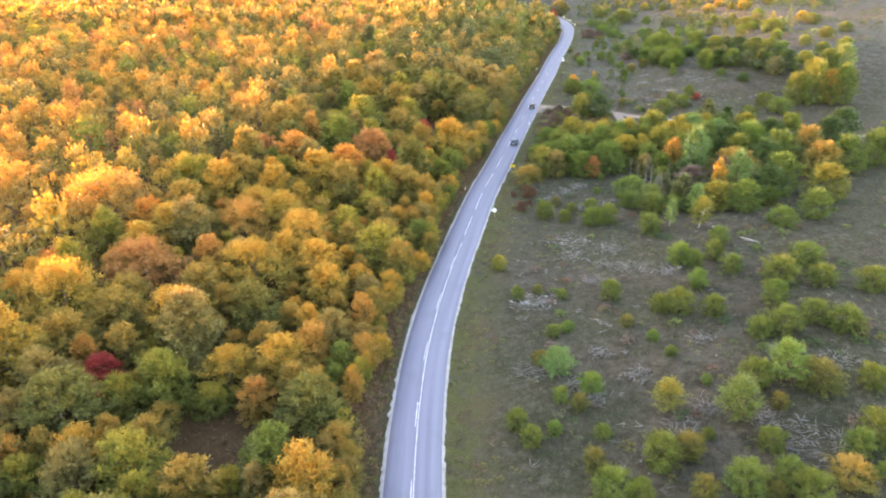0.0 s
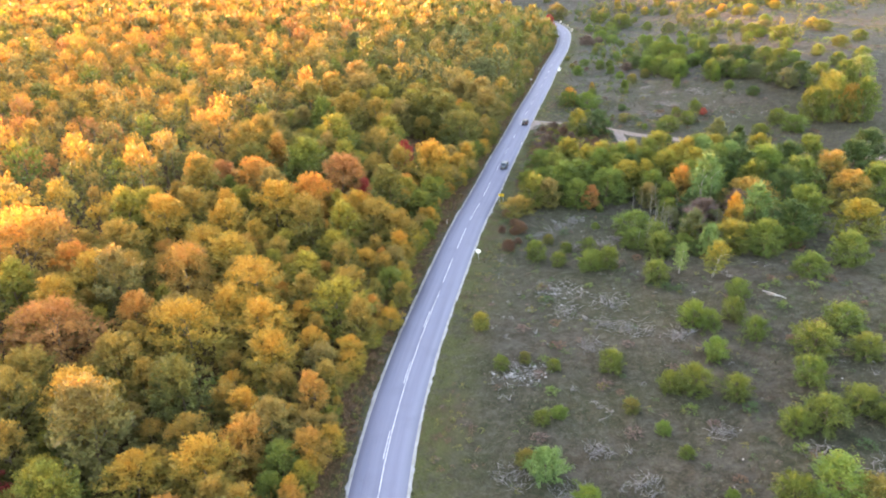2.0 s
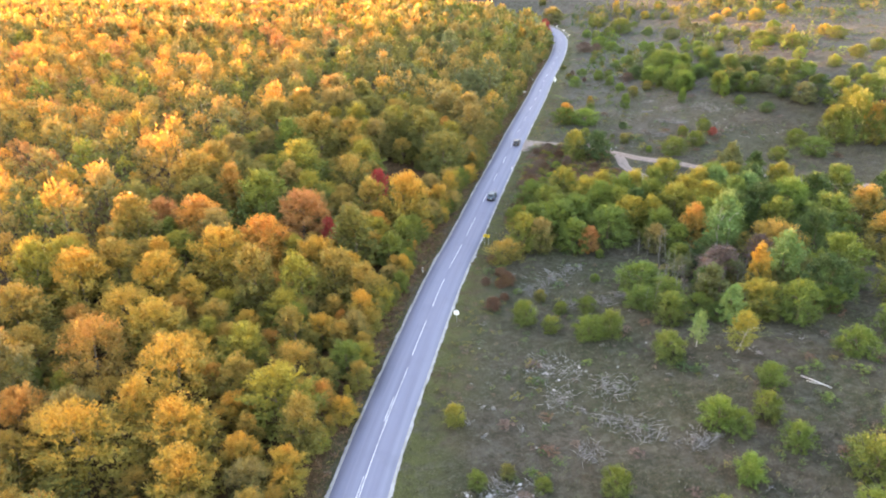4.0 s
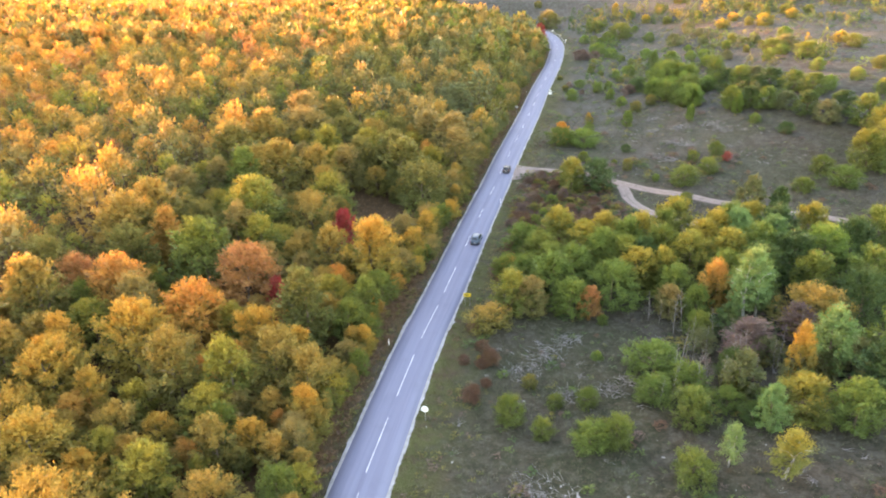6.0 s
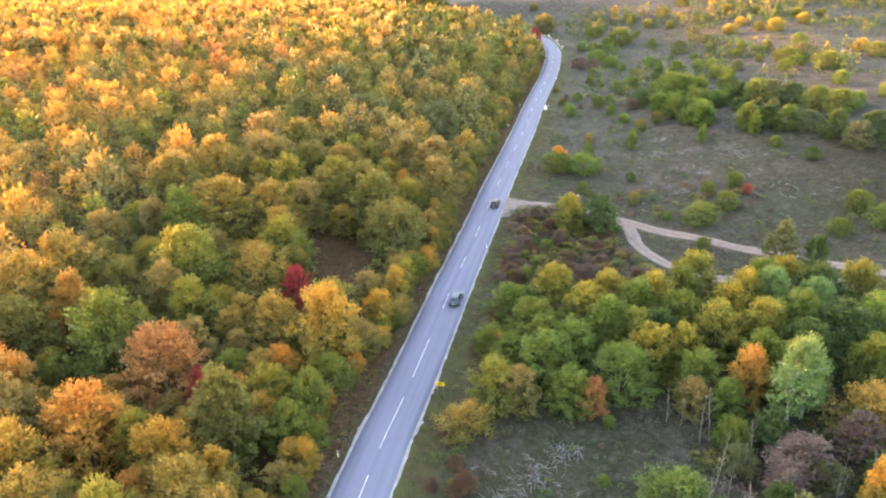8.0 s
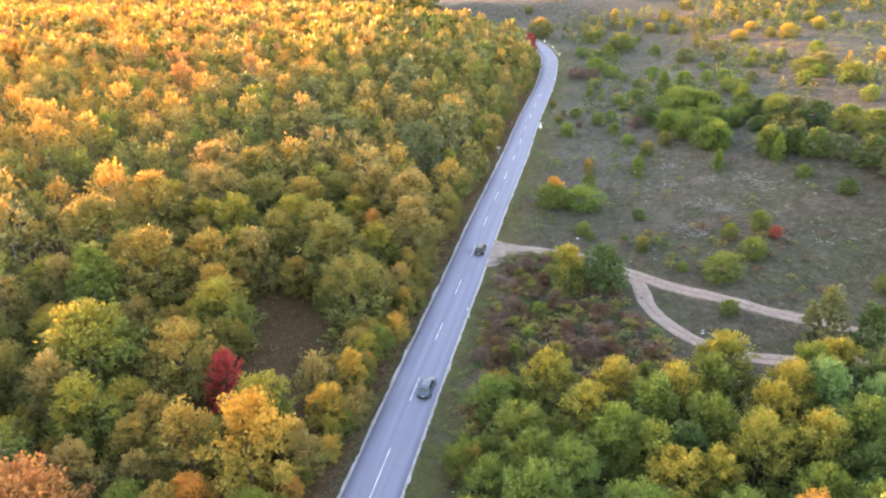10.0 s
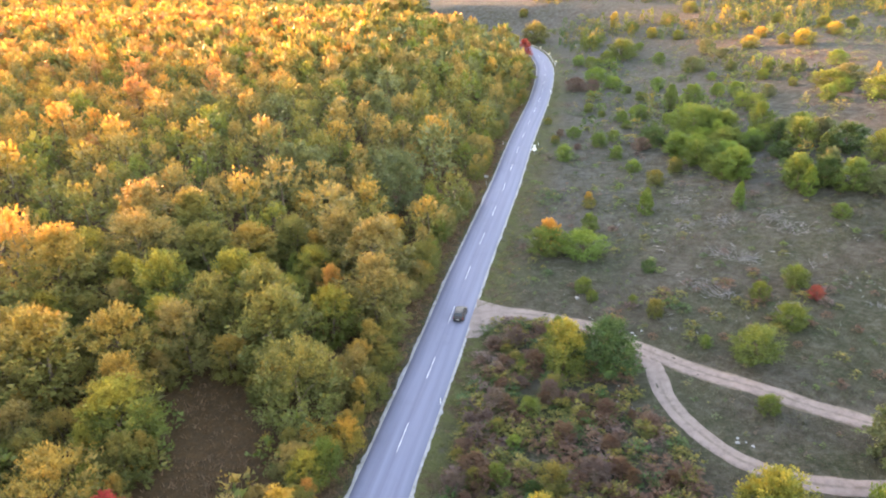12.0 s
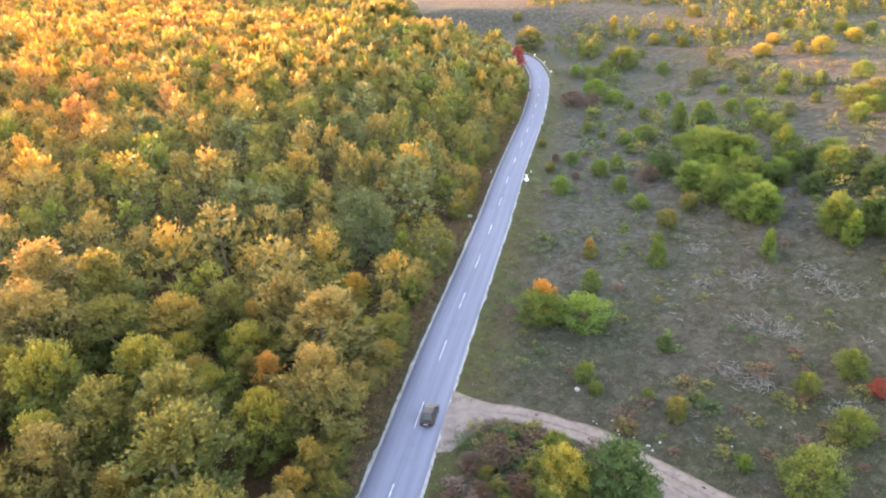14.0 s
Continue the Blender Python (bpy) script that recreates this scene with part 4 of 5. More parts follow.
SLOPE = [(63.8, 342.0, 3.7, "green"), (57.5, 321.4, 4.8, "lime"), (68.8, 332.0, 4.5, "green"), (73.5, 336.3, 3.8, "moss"), (70.9, 321.8, 4.0, "green"), (72.0, 309.0, 3.8, "lime"),
         (80.8, 355.6, 3.9, "lime"), (86.0, 356.4, 5.4, "green"), (80.2, 347.3, 2.9, "green"), (73.7, 370.2, 3.6, "moss"), (76.2, 362.9, 2.5, "moss"), (85.9, 417.8, 7.8, "lime"),
         (89.2, 403.7, 6.3, "lime"), (85.9, 451.4, 5.3, "lime"), (89.6, 444.2, 5.6, "moss"), (93.6, 448.3, 3.5, "moss"), (100.4, 493.2, 9.0, "moss"), (105.7, 458.1, 12.5, "moss"),
         (98.4, 453.9, 7.5, "moss"), (115.6, 437.0, 5.4, "green"), (102.1, 392.6, 5.3, "lime"), (93.0, 380.8, 3.4, "moss")]
SLOPE_2 = [(91.7, 393.1, 3.2, "moss"), (91.9, 346.1, 4.3, "lime"), (87.4, 345.1, 2.3, "green"), (83.0, 328.6, 7.3, "deep"), (80.9, 305.0, 4.3, "fern"), (74.2, 298.0, 4.4, "fern"),
           (120.3, 391.5, 3.2, "lime"), (114.8, 370.8, 4.8, "lime"), (118.5, 365.5, 5.0, "lime"), (114.3, 350.9, 4.7, "lime"), (131.7, 377.7, 4.3, "lime"), (137.4, 387.7, 4.5, "green"),
           (134.0, 362.1, 3.4, "moss"), (142.1, 383.9, 2.7, "moss"), (156.7, 381.1, 6.0, "lime"), (145.4, 357.4, 4.2, "lime"), (133.7, 340.8, 5.2, "lime"), (140.6, 345.8, 4.8, "lime"),
           (149.3, 431.8, 6.9, "straw"), (161.0, 448.9, 5.2, "gold"), (186.3, 439.1, 7.1, "straw"), (165.6, 422.1, 8.6, "straw")]
SLOPE_3 = [(161.0, 429.1, 5.2, "moss"), (152.2, 476.8, 5.2, "moss"), (135.6, 441.3, 8.0, "blue"), (120.2, 411.5, 8.3, "blue"), (136.2, 478.5, 5.2, "moss"), (128.6, 494.1, 6.0, "straw"),
           (142.8, 516.5, 7.9, "moss"), (76.9, 520.6, 15.0, "fern"), (78.6, 585.3, 5.7, "fern"), (75.8, 402.5, 7.4, "mauve"), (81.3, 401.5, 6.2, "mauve"), (129.7, 398.4, 4.3, "blue"),
           (144.6, 381.0, 5.0, "blue"), (124.2, 356.2, 4.5, "blue"), (136.1, 424.0, 4.8, "blue"), (125.1, 517.4, 5.9, "green"), (116.9, 472.3, 4.2, "green"), (171.1, 495.4, 6.5, "straw"),
           (181.0, 479.5, 6.2, "moss"), (159.9, 535.6, 8.3, "moss"), (191.5, 458.9, 5.8, "moss"), (201.6, 455.1, 5.3, "moss")]
SLOPE_4 = [(57.8, 337.1, 2.8, "fern"), (58.9, 358.4, 2.5, "fern"), (60.4, 344.4, 2.6, "mauve"), (62.7, 330.2, 2.1, "mauve")]
SLOPE_FAR = [(101.0, 230.9, 5.4, "moss"), (102.1, 222.2, 7.0, "green"), (129.5, 286.7, 5.1, "lime"), (140.7, 292.9, 4.8, "lime"), (137.1, 310.7, 5.1, "lime"), (139.3, 351.5, 8.2, "moss"),
             (145.2, 335.1, 8.7, "green"), (146.6, 354.9, 8.3, "blue"), (170.4, 361.2, 6.5, "straw"), (168.7, 348.1, 7.2, "moss"), (168.9, 317.6, 6.5, "green"), (154.3, 303.8, 6.2, "moss"),
             (151.1, 282.1, 5.8, "lime"), (140.2, 277.3, 5.7, "green"), (115.7, 318.5, 6.6, "green"), (115.4, 343.4, 7.1, "green"), (99.7, 267.3, 3.3, "green"), (103.8, 257.0, 3.9, "deep")]
for x, y, w, tint in (*SLOPE, *SLOPE_2, *SLOPE_3, *SLOPE_4, *SLOPE_FAR):
    shrub(x, y, w, tint, 0.66 if w > 6 else 0.8, label=f"{WORD[tint]} bush on the open slope beyond")
SLOPE_TREES = [(97.1, 362.3, 4.7, "tall", "green", 7.9), (91.7, 326.3, 10.7, "broad", "green", 9.6), (92.9, 335.2, 8.1, "round", "lime", 8.2), (96.2, 326.2, 7.7, "round", "green", 7.8), (99.0, 324.4, 7.6, "round", "green", 7.2), (95.1, 312.9, 8.3, "round", "moss", 6.0),
               (86.3, 307.2, 6.9, "round", "green", 6.5), (90.4, 293.9, 7.9, "round", "lime", 6.8), (88.2, 295.5, 6.0, "round", "green", 5.6), (108.0, 323.7, 6.3, "round", "green", 7.7), (106.0, 316.1, 4.4, "round", "green", 4.4), (108.5, 313.7, 4.3, "tall", "deep", 5.3),
               (109.9, 306.2, 7.2, "round", "green", 6.9), (115.6, 307.6, 6.8, "round", "blue", 5.6)]
SLOPE_TREES_2 = [(100.2, 286.0, 5.5, "round", "green", 6.5), (98.8, 278.9, 3.4, "cone", "lime", 6.3), (105.0, 283.7, 4.9, "cone", "blue", 6.9), (86.5, 281.6, 2.1, "cone", "lime", 4.0), (69.6, 287.3, 2.2, "cone", "green", 3.5), (105.7, 366.9, 6.9, "round", "lime", 5.8),
                 (78.4, 325.5, 4.6, "round", "mauve", 3.4), (84.5, 318.5, 3.7, "round", "deep", 4.3), (100.9, 309.5, 4.6, "round", "deep", 4.0), (103.5, 302.1, 4.9, "round", "deep", 3.8), (82.3, 334.0, 4.1, "round", "deep", 3.3), (111.6, 297.1, 4.3, "round", "deep", 5.4)]
SIDE_TREES = [(111.6, 231.1, 7.9, "round", "moss", 10.0), (116.3, 230.7, 10.4, "broad", "green", 13.5), (120.8, 228.4, 6.3, "round", "olive", 11.0), (124.6, 228.0, 7.8, "round", "green", 12.7), (124.2, 255.7, 8.7, "round", "green", 8.9), (139.2, 259.5, 8.1, "round", "pale", 9.0),
              (133.4, 258.2, 7.1, "round", "green", 8.3), (122.1, 243.9, 8.3, "round", "moss", 10.2), (99.3, 284.3, 6.7, "round", "green", 6.8), (103.8, 281.9, 6.6, "round", "deep", 6.3), (107.1, 277.7, 7.3, "round", "green", 6.6), (111.0, 274.2, 6.4, "round", "blue", 5.4),
              (114.2, 268.6, 7.4, "round", "deep", 6.7), (116.3, 260.9, 7.5, "round", "blue", 6.5)]
SIDE_TREES_2 = [(122.6, 265.4, 7.3, "round", "deep", 6.6), (122.8, 283.1, 8.1, "round", "green", 6.7), (119.8, 289.5, 7.5, "round", "green", 6.5), (116.4, 298.5, 8.2, "round", "deep", 6.3), (91.9, 220.2, 4.5, "bush", "moss", 3.4)]
for row in (*SLOPE_TREES, *SLOPE_TREES_2, *SIDE_TREES, *SIDE_TREES_2):
    grove_tree(*row, None, f"{WORD[row[4]]} leaved tree in a clump on the open slope")
CLUMP = random.Random(5)
for k in range(22):
    a, q = CLUMP.uniform(0, 6.28), CLUMP.random() ** 0.5
    x, y = 96 + 13 * q * math.cos(a), 315 + 21 * q * math.sin(a)
    tint = CLUMP.choice(["green", "lime", "moss", "green", "deep"])
    grove_tree(x, y, CLUMP.uniform(4.2, 6.5), CLUMP.choice(["round", "bush", "tall"]), tint, CLUMP.uniform(4.0, 6.5), None, f"{WORD[tint]} leaved tree in a clump on the open slope")
grove_tree(119.5, 532.4, 4.2, "tall", "straw", 8.0, None, "slim yellow tree alone on the far slope")

# scattered far scrub on the slope, in drifts
spots = []
for tries in range(60000):
    y = 275 + 430 * rng.random() ** 0.9
    d = rng.uniform(16, 380)
    x = float(np.interp(min(y, 490), ROAD[:, 1], ROAD[:, 0])) + d
    if not in_sight(x, y, 20) or (y < 330 and d < 62):
        continue
    drift = noise.noise((x * 0.021, y * 0.017, 3.3)) + 0.4 * noise.noise((x * 0.07, y * 0.05, 1.3)) + 0.5 * float(smooth(430, 560, y)) * float(smooth(40, 120, d))
    if drift < 0.05 + 0.3 * rng.random():
        continue
    s = rng.choice([0.8, 1.0, 1.3, 1.7, 2.2, 3.0, 3.8]) * rng.uniform(0.8, 1.2) * (1.3 if y > 480 else 1)
    cone = rng.random() < (0.2 if y < 450 else 0.65)
    spots.append((x, y, s * (1.5 if cone else 0.85), s * (0.9 if cone else 1.5),
                  rng.choice(["moss", "green", "blue", "deep", "lime", "green", "fern"] if y < 470 else ["deep", "moss", "blue", "deep", "fern", "gilded", "fern"])))
    if len(spots) > 3900:
        break
leafy_mass("far_scrub", spots, [dict(lobes=14, count=8, leaf=0.066, base=0.02, width=0.48, top=t, lobe=0.25, ragged_by=0.08) for t in (1.2, 2.0, 2.4, 1.2, 1.6)], "scattered moss-green and golden scrub on the far slope", "scrub", False)

# low brush: thorny growth by the track, heath in the open
spots = []
for tries in range(14000):
    x, y = (rng.uniform(22, 52), rng.uniform(188, 241)) if tries % 5 == 0 else (rng.uniform(14, 110), rng.uniform(56, 330))
    d = float(aside(x, y))
    if d < 6.5 or not clear_of_track(x, y, 3.0):
        continue
    thick = (188 < y < 241 and 23 < x < 52) or (60 < x < 86 and 232 < y < 252) or (43 < x < 66 and 138 < y < 172)
    if not thick and rng.random() < 0.8:
        continue
    s = rng.uniform(0.5, 1.3) * (1.2 if thick else 0.8)
    spots.append((x, y, s * 0.9, s * 1.9, rng.choice(["russet", "fern", "fern", "deep", "fern", "mauve", "russet"] if thick else ["fern", "mauve", "russet", "green", "deep"])))
    if len(spots) > 1200:
        break
leafy_mass("brush", spots, [dict(lobes=15, count=16, leaf=0.062, base=0.02, width=0.6, top=3.0, ragged_by=0.35, lobe=0.38) for _ in range(4)], "low rusty and dark green brush in the meadow", "brush", False)


spots = []
while len(spots) < 4600:
    k = len(spots)
    if k < 500:
        y = rng.uniform(56, 300)
        x = float(np.interp(y, ROAD[:, 1], ROAD[:, 0])) + 5.2 + abs(rng.gauss(0, 3.5))
    elif k < 2100:
        x, y = rng.uniform(10, 105), rng.uniform(56, 300)
        if float(aside(x, y)) < 9 or not in_sight(x, y, 4):
            continue
    else:
        y = rng.uniform(290, 560)
        x = float(np.interp(min(y, 490), ROAD[:, 1], ROAD[:, 0])) + rng.uniform(6, 170)
    if not clear_of_track(x, y, 2.6) or noise.noise((x * 0.06, y * 0.06, 5.0)) < -0.1:
        continue
    s = rng.uniform(0.2, 0.5) if k < 2100 else rng.uniform(0.35, 1.3)
    spots.append((x, y, s, s * 2.2, rng.choice(["fern", "russet", "fern", "mauve"] if k < 500 else ["mauve", "fern", "deep", "deep", "green", "blue"])))
leafy_mass("heath", spots, [dict(lobes=8, count=8, leaf=0.075, base=0.02, width=0.6, top=3.0, ragged_by=0.35, lobe=0.38) for _ in range(4)], "low brown and dull green heath on the verge and slope", "heath", False)


# ---- grass, branches, stones ----
def tufts(name, spots, mat, label):
    """Grass: seven thin pointed blades a tuft."""
    r = np.random.RandomState(5)
    c = np.repeat(np.array([(x, y, land_at(x, y) - 0.02, q) for x, y, q in spots]), 7, 0)
    n = len(c)
    a, q = r.uniform(0, 6.28, n), c[:, 3]
    out, h, w = r.uniform(0.05, 0.5, n) * q, r.uniform(0.15, 0.5, n) * q, r.uniform(0.03, 0.075, n) * q
    p = c[:, :3] + np.stack([r.uniform(-0.4, 0.4, n) * q, r.uniform(-0.4, 0.4, n) * q, np.zeros(n)], 1)
    ca, sa, zero = np.cos(a), np.sin(a), np.zeros(n)
    side = np.stack([-sa * w, ca * w, zero], 1)
    v = np.stack([p - side, p + side, p + np.stack([ca * out, sa * out, h], 1)], 1).reshape(-1, 3)
    return tagged(new(name, mesh_of(name, v, np.arange(n * 3).reshape(-1, 3), mat)), label, "grass", kind="stuff")


spots = []
while len(spots) < 24000:
    x, y = rng.uniform(2, 120), rng.uniform(52, 330)
    if float(aside(x, y)) > 5.5 and in_sight(x, y, 5) and clear_of_track(x, y, 1.9) and noise.noise((x * 0.12, y * 0.12, 1.0)) > -0.25 + 0.3 * rng.random():
        spots.append((x, y, rng.uniform(0.4, 1.0)))
tufts("dry_grass", spots, DRY_BLADE, "dry straw-coloured grass tufts over the meadow")
spots = []
while len(spots) < 6500:
    y = rng.uniform(52, 420)
    side = rng.choice([-1, 1])
    d = side * (3.65 + abs(rng.gauss(0, 1.6)))
    x = float(np.interp(y, ROAD[:, 1], ROAD[:, 0])) + d
    if clear_of_track(x, y, 2.2):
        spots.append((x, y, rng.uniform(0.35, 0.8)))
tufts("verge_grass", spots, GREEN_BLADE, "green grass along the road shoulder")


spots = []
while len(spots) < 6000:
    y = rng.uniform(48, 430)
    x = float(np.interp(y, ROAD[:, 1], ROAD[:, 0])) - 4.2 - 4.5 * rng.random()
    spots.append((x, y, rng.uniform(0.5, 1.2)))
for cx, cy, r in CLEARINGS:
    for k in range(int(9 * r)):
        a, q = rng.uniform(0, 6.28), r * rng.random() ** 0.6
        spots.append((cx + q * math.cos(a), cy + q * math.sin(a), rng.uniform(0.7, 1.7)))
tufts("withered_grass", spots, BROWN_BLADE, "withered brown grass between the road and the forest")


def brush_pile(x, y, wide, sticks):
    """A heap of cut grey branches, one mesh."""
    bits = []
    for k in range(sticks):
        a, r = rng.uniform(0, 6.28), wide * 0.5 * rng.random() ** 0.7
        g = rng.uniform(0, 6.28)
        length = rng.uniform(0.35, 1.0) + 0.06 * wide
        px, py = r * math.cos(a), r * math.sin(a)
        z0 = land_at(x + px, y + py) - land_at(x, y)
        lift = rng.uniform(0.0, 0.55)
        e = (px + math.cos(g) * length, py + math.sin(g) * length)
        z1 = land_at(x + e[0], y + e[1]) - land_at(x, y)
        t = rng.uniform(0.014, 0.034)
        bits.append(tube([(px, py, z0 + 0.03), ((px + e[0]) / 2 + rng.uniform(-0.15, 0.15), (py + e[1]) / 2 + rng.uniform(-0.15, 0.15), (z0 + z1) / 2 + 0.08 + lift * 0.7), (*e, z1 + 0.05 + lift)], [t, t * 0.8, t * 0.35], 3))
    v, f = join(bits)
    ob = new("branch_heap", mesh_of("branch_heap", v, f, DEAD_WOOD))
    ob.location = (x, y, land_at(x, y))
    tagged(ob, "heap of cut grey dead branches lying in the meadow", "branch heap", "branch heaps in the meadow", "stuff")


PILES = [(21.7, 128.3, 9), (29.4, 123.4, 6.5), (30.4, 114.3, 6.2), (12.4, 104.6, 7), (36.3, 110.9, 4.0), (16.1, 81.3, 4.7), (18.1, 77.9, 3.8), (39.5, 66.0, 7.4), (49.8, 80.6, 5.1),
         (10.5, 84.9, 4.8), (36.3, 70.5, 4.5), (35.1, 89.2, 3.5), (43.1, 64.6, 4.4), (26.1, 156.9, 6.0), (29.7, 161.0, 4.7), (22.0, 153.5, 5.2), (27.7, 147.5, 4.1), (33.2, 147.6, 3.4), (36, 149.5, 2.8)]
PILES_2 = [(75.5, 259.5, 5.4), (78.3, 256.7, 4.5), (68.1, 248.9, 5.7), (90.7, 265.6, 5.9), (89.2, 271.3, 6.5), (70.6, 246.1, 4.0), (73.1, 273.4, 3.9), (80.1, 272.8, 6.0), (77.6, 239.1, 4.7),
           (76.5, 285.9, 4.3), (27, 117, 4), (22, 121.5, 5), (24, 111, 4), (20.5, 88, 3.5), (24.5, 82, 3.5), (31, 74, 4), (44, 84, 4), (27, 70.5, 4)]
for x, y, w in (*PILES, *PILES_2):
    brush_pile(x, y, w, int(24 + w * 14))

# pale cut twigs strewn over the cleared ground
bits = []
for k in range(330):
    x, y = (rng.uniform(8, 62), rng.uniform(58, 164)) if k < 190 else (rng.uniform(56, 105), rng.uniform(232, 300))
    if float(aside(x, y)) < 9 or not clear_of_track(x, y, 3) or noise.noise((x * 0.07, y * 0.07, 8)) < -0.1:
        continue
    turn = rng.uniform(0, 6.28)
    for q in range(rng.randrange(5, 12)):
        a = turn + rng.uniform(-1.1, 1.1)
        length = rng.uniform(0.5, 1.5)
        ex, ey = x + math.cos(a) * length, y + math.sin(a) * length
        bits.append(tube([(x + rng.uniform(-0.2, 0.2), y + rng.uniform(-0.2, 0.2), land_at(x, y) + 0.02), (ex, ey, land_at(ex, ey) + rng.uniform(0.05, 0.5))], [0.02, 0.006], 3))
v, f = join(bits)
tagged(new("cut_twigs", mesh_of("cut_twigs", v, f, DEAD_WOOD)), "pale grey cut twigs strewn over the meadow", "twigs", kind="stuff")

# bare dead saplings standing at the grove's edge
for x, y, h in ((38.4, 143.5, 4.4), (40.2, 144.6, 5.2), (45.0, 151.2, 5.6), (46.2, 149.0, 4.8), (52.2, 147.3, 4.6), (58.0, 153.4, 5.4), (42.1, 148.6, 6.2), (43.3, 150.0, 5.6), (41.2, 146.4, 4.8), (43.2, 166.5, 5.2), (44.5, 165.2, 4.5), (55.2, 149.5, 5.5), (56.4, 151.0, 5.0), (47.0, 158.2, 5.0), (48.5, 156.5, 4.4), (44.2, 146.0, 6.6), (45.1, 147.4, 7.2), (43.8, 152.4, 7.0), (46.9, 146.3, 5.6),
                (49.6, 149.4, 6.4), (51.2, 150.6, 5.8), (59.4, 150.8, 6.8), (60.6, 152.2, 6.2), (61.2, 148.6, 5.4), (45.8, 162.0, 6.5), (47.4, 163.4, 7.0), (50.4, 158.6, 6.0)):
    root = new("dead_sapling")
    root.location = (x, y, land_at(x, y) - 0.05)
    for k, (v, f) in enumerate(trunk_bits(int(x * 10 + y), height=1.0, thick=0.0075, limbs=12, lean=0.05, start=0.12, spread=0.2)):
        piece("branch" if k else "trunk", mesh_of("branch" if k else "trunk", v * h, f, GREY_BARK, flat=False), root)
    tagged(root, "bare grey dead sapling at the grove edge", "tree", "dead saplings")

# a felled pale birch log
v, f = tube([(52.4, 121.3, land_at(52.4, 121.3) + 0.1), (53.6, 119.9, land_at(53.6, 119.9) + 0.16), (54.9, 118.4, land_at(54.9, 118.4) + 0.1)], [0.10, 0.09, 0.06], 8)
v2, f2 = tube([(52.6, 120.2, land_at(52.6, 120.2) + 0.08), (54.6, 118.9, land_at(54.6, 118.9) + 0.12)], [0.09, 0.06], 7)
log_v, log_f = join([(v, f), (v2, f2)])
tagged(new("fallen_log", mesh_of("fallen_log", log_v, log_f, BIRCH_BARK, flat=False)), "pale fallen birch log lying in the grass", "log")


def rock_mesh(seed):
    bm = bmesh.new()
    bmesh.ops.create_icosphere(bm, subdivisions=1, radius=1.0)
    r = random.Random(seed)
    for q in bm.verts:
        q.co *= r.uniform(0.7, 1.2)
        q.co.z *= 0.6
    me = bpy.data.meshes.new("stone")
    bm.to_mesh(me)
    bm.free()
    me.materials.append(STONE)
    return me


ROCKS = [rock_mesh(i) for i in range(4)]


def stone(x, y, s):
    ob = new("stone", ROCKS[rng.randrange(4)])
    ob.matrix_basis = Matrix.LocRotScale((x, y, land_at(x, y) + 0.18 * s), Euler((0, 0, rng.uniform(0, 6))), (s * rng.uniform(0.8, 1.4), s, s * 0.9))
    tagged(ob, "pale weathered limestone lying in dry grass", "stone", "loose stones in the meadow")


for cx, cy, spread, n in ((11.8, 104.8, 2.0, 26), (15.5, 104.6, 2.6, 14), (22.5, 127.5, 4.0, 24), (49.0, 239.0, 3.2, 16), (52.5, 236.0, 2.0, 8), (58, 211, 3, 6), (47.5, 221, 2.5, 8)):
    for k in range(n):
        x, y = rng.gauss(cx, spread * 0.55), rng.gauss(cy, spread * 0.4)
        if clear_of_track(x, y, 1.8):
            stone(x, y, rng.uniform(0.09, 0.28))
for k in range(150):
    x, y = rng.uniform(6, 95), rng.uniform(58, 300)
    if float(aside(x, y)) > 5 and clear_of_track(x, y, 2):
        stone(x, y, rng.uniform(0.06, 0.17))
stone(47.0, 247.6, 0.4)


# ---- cars, signs, posts ----
def metal_paint(name, col, rough=0.42):
    k = Nodes(name, rough, 0.3)
    f = k.noise(k.coords(), 9.0, 4)
    k.colour(k.ramp(f, (0.3, tuple(c * 0.75 for c in col)), (0.7, col)))
    k.p.inputs["Coat Weight"].default_value = 0.12
    k.p.inputs["Coat Roughness"].default_value = 0.08
    return k.m


GLASS = plain("car_glass", (0.02, 0.025, 0.03), 0.08, 0.0, 0.5, 0.05)
RUBBER = plain("tyre_rubber", (0.02, 0.02, 0.02), 0.85)
CHROME = plain("bright_metal", (0.55, 0.55, 0.56), 0.25, 0.9)
BLACK = plain("black_plastic", (0.025, 0.025, 0.027), 0.6)
RED_LENS = plain("red_lens", (0.35, 0.015, 0.012), 0.2)
CLEAR_LENS = plain("clear_lens", (0.6, 0.6, 0.58), 0.15)
PLATE = plain("plate_white", (0.7, 0.7, 0.68), 0.5)
ZINC = plain("galvanised_steel", (0.42, 0.43, 0.44), 0.45, 0.7)
WHITE = plain("sign_white", (0.8, 0.8, 0.78), 0.45)
YELLOW = plain("sign_yellow", (0.75, 0.5, 0.02), 0.45)
INK = plain("sign_black", (0.03, 0.03, 0.03), 0.5)
REFLECT_RED = plain("reflector_red", (0.5, 0.03, 0.02), 0.3)


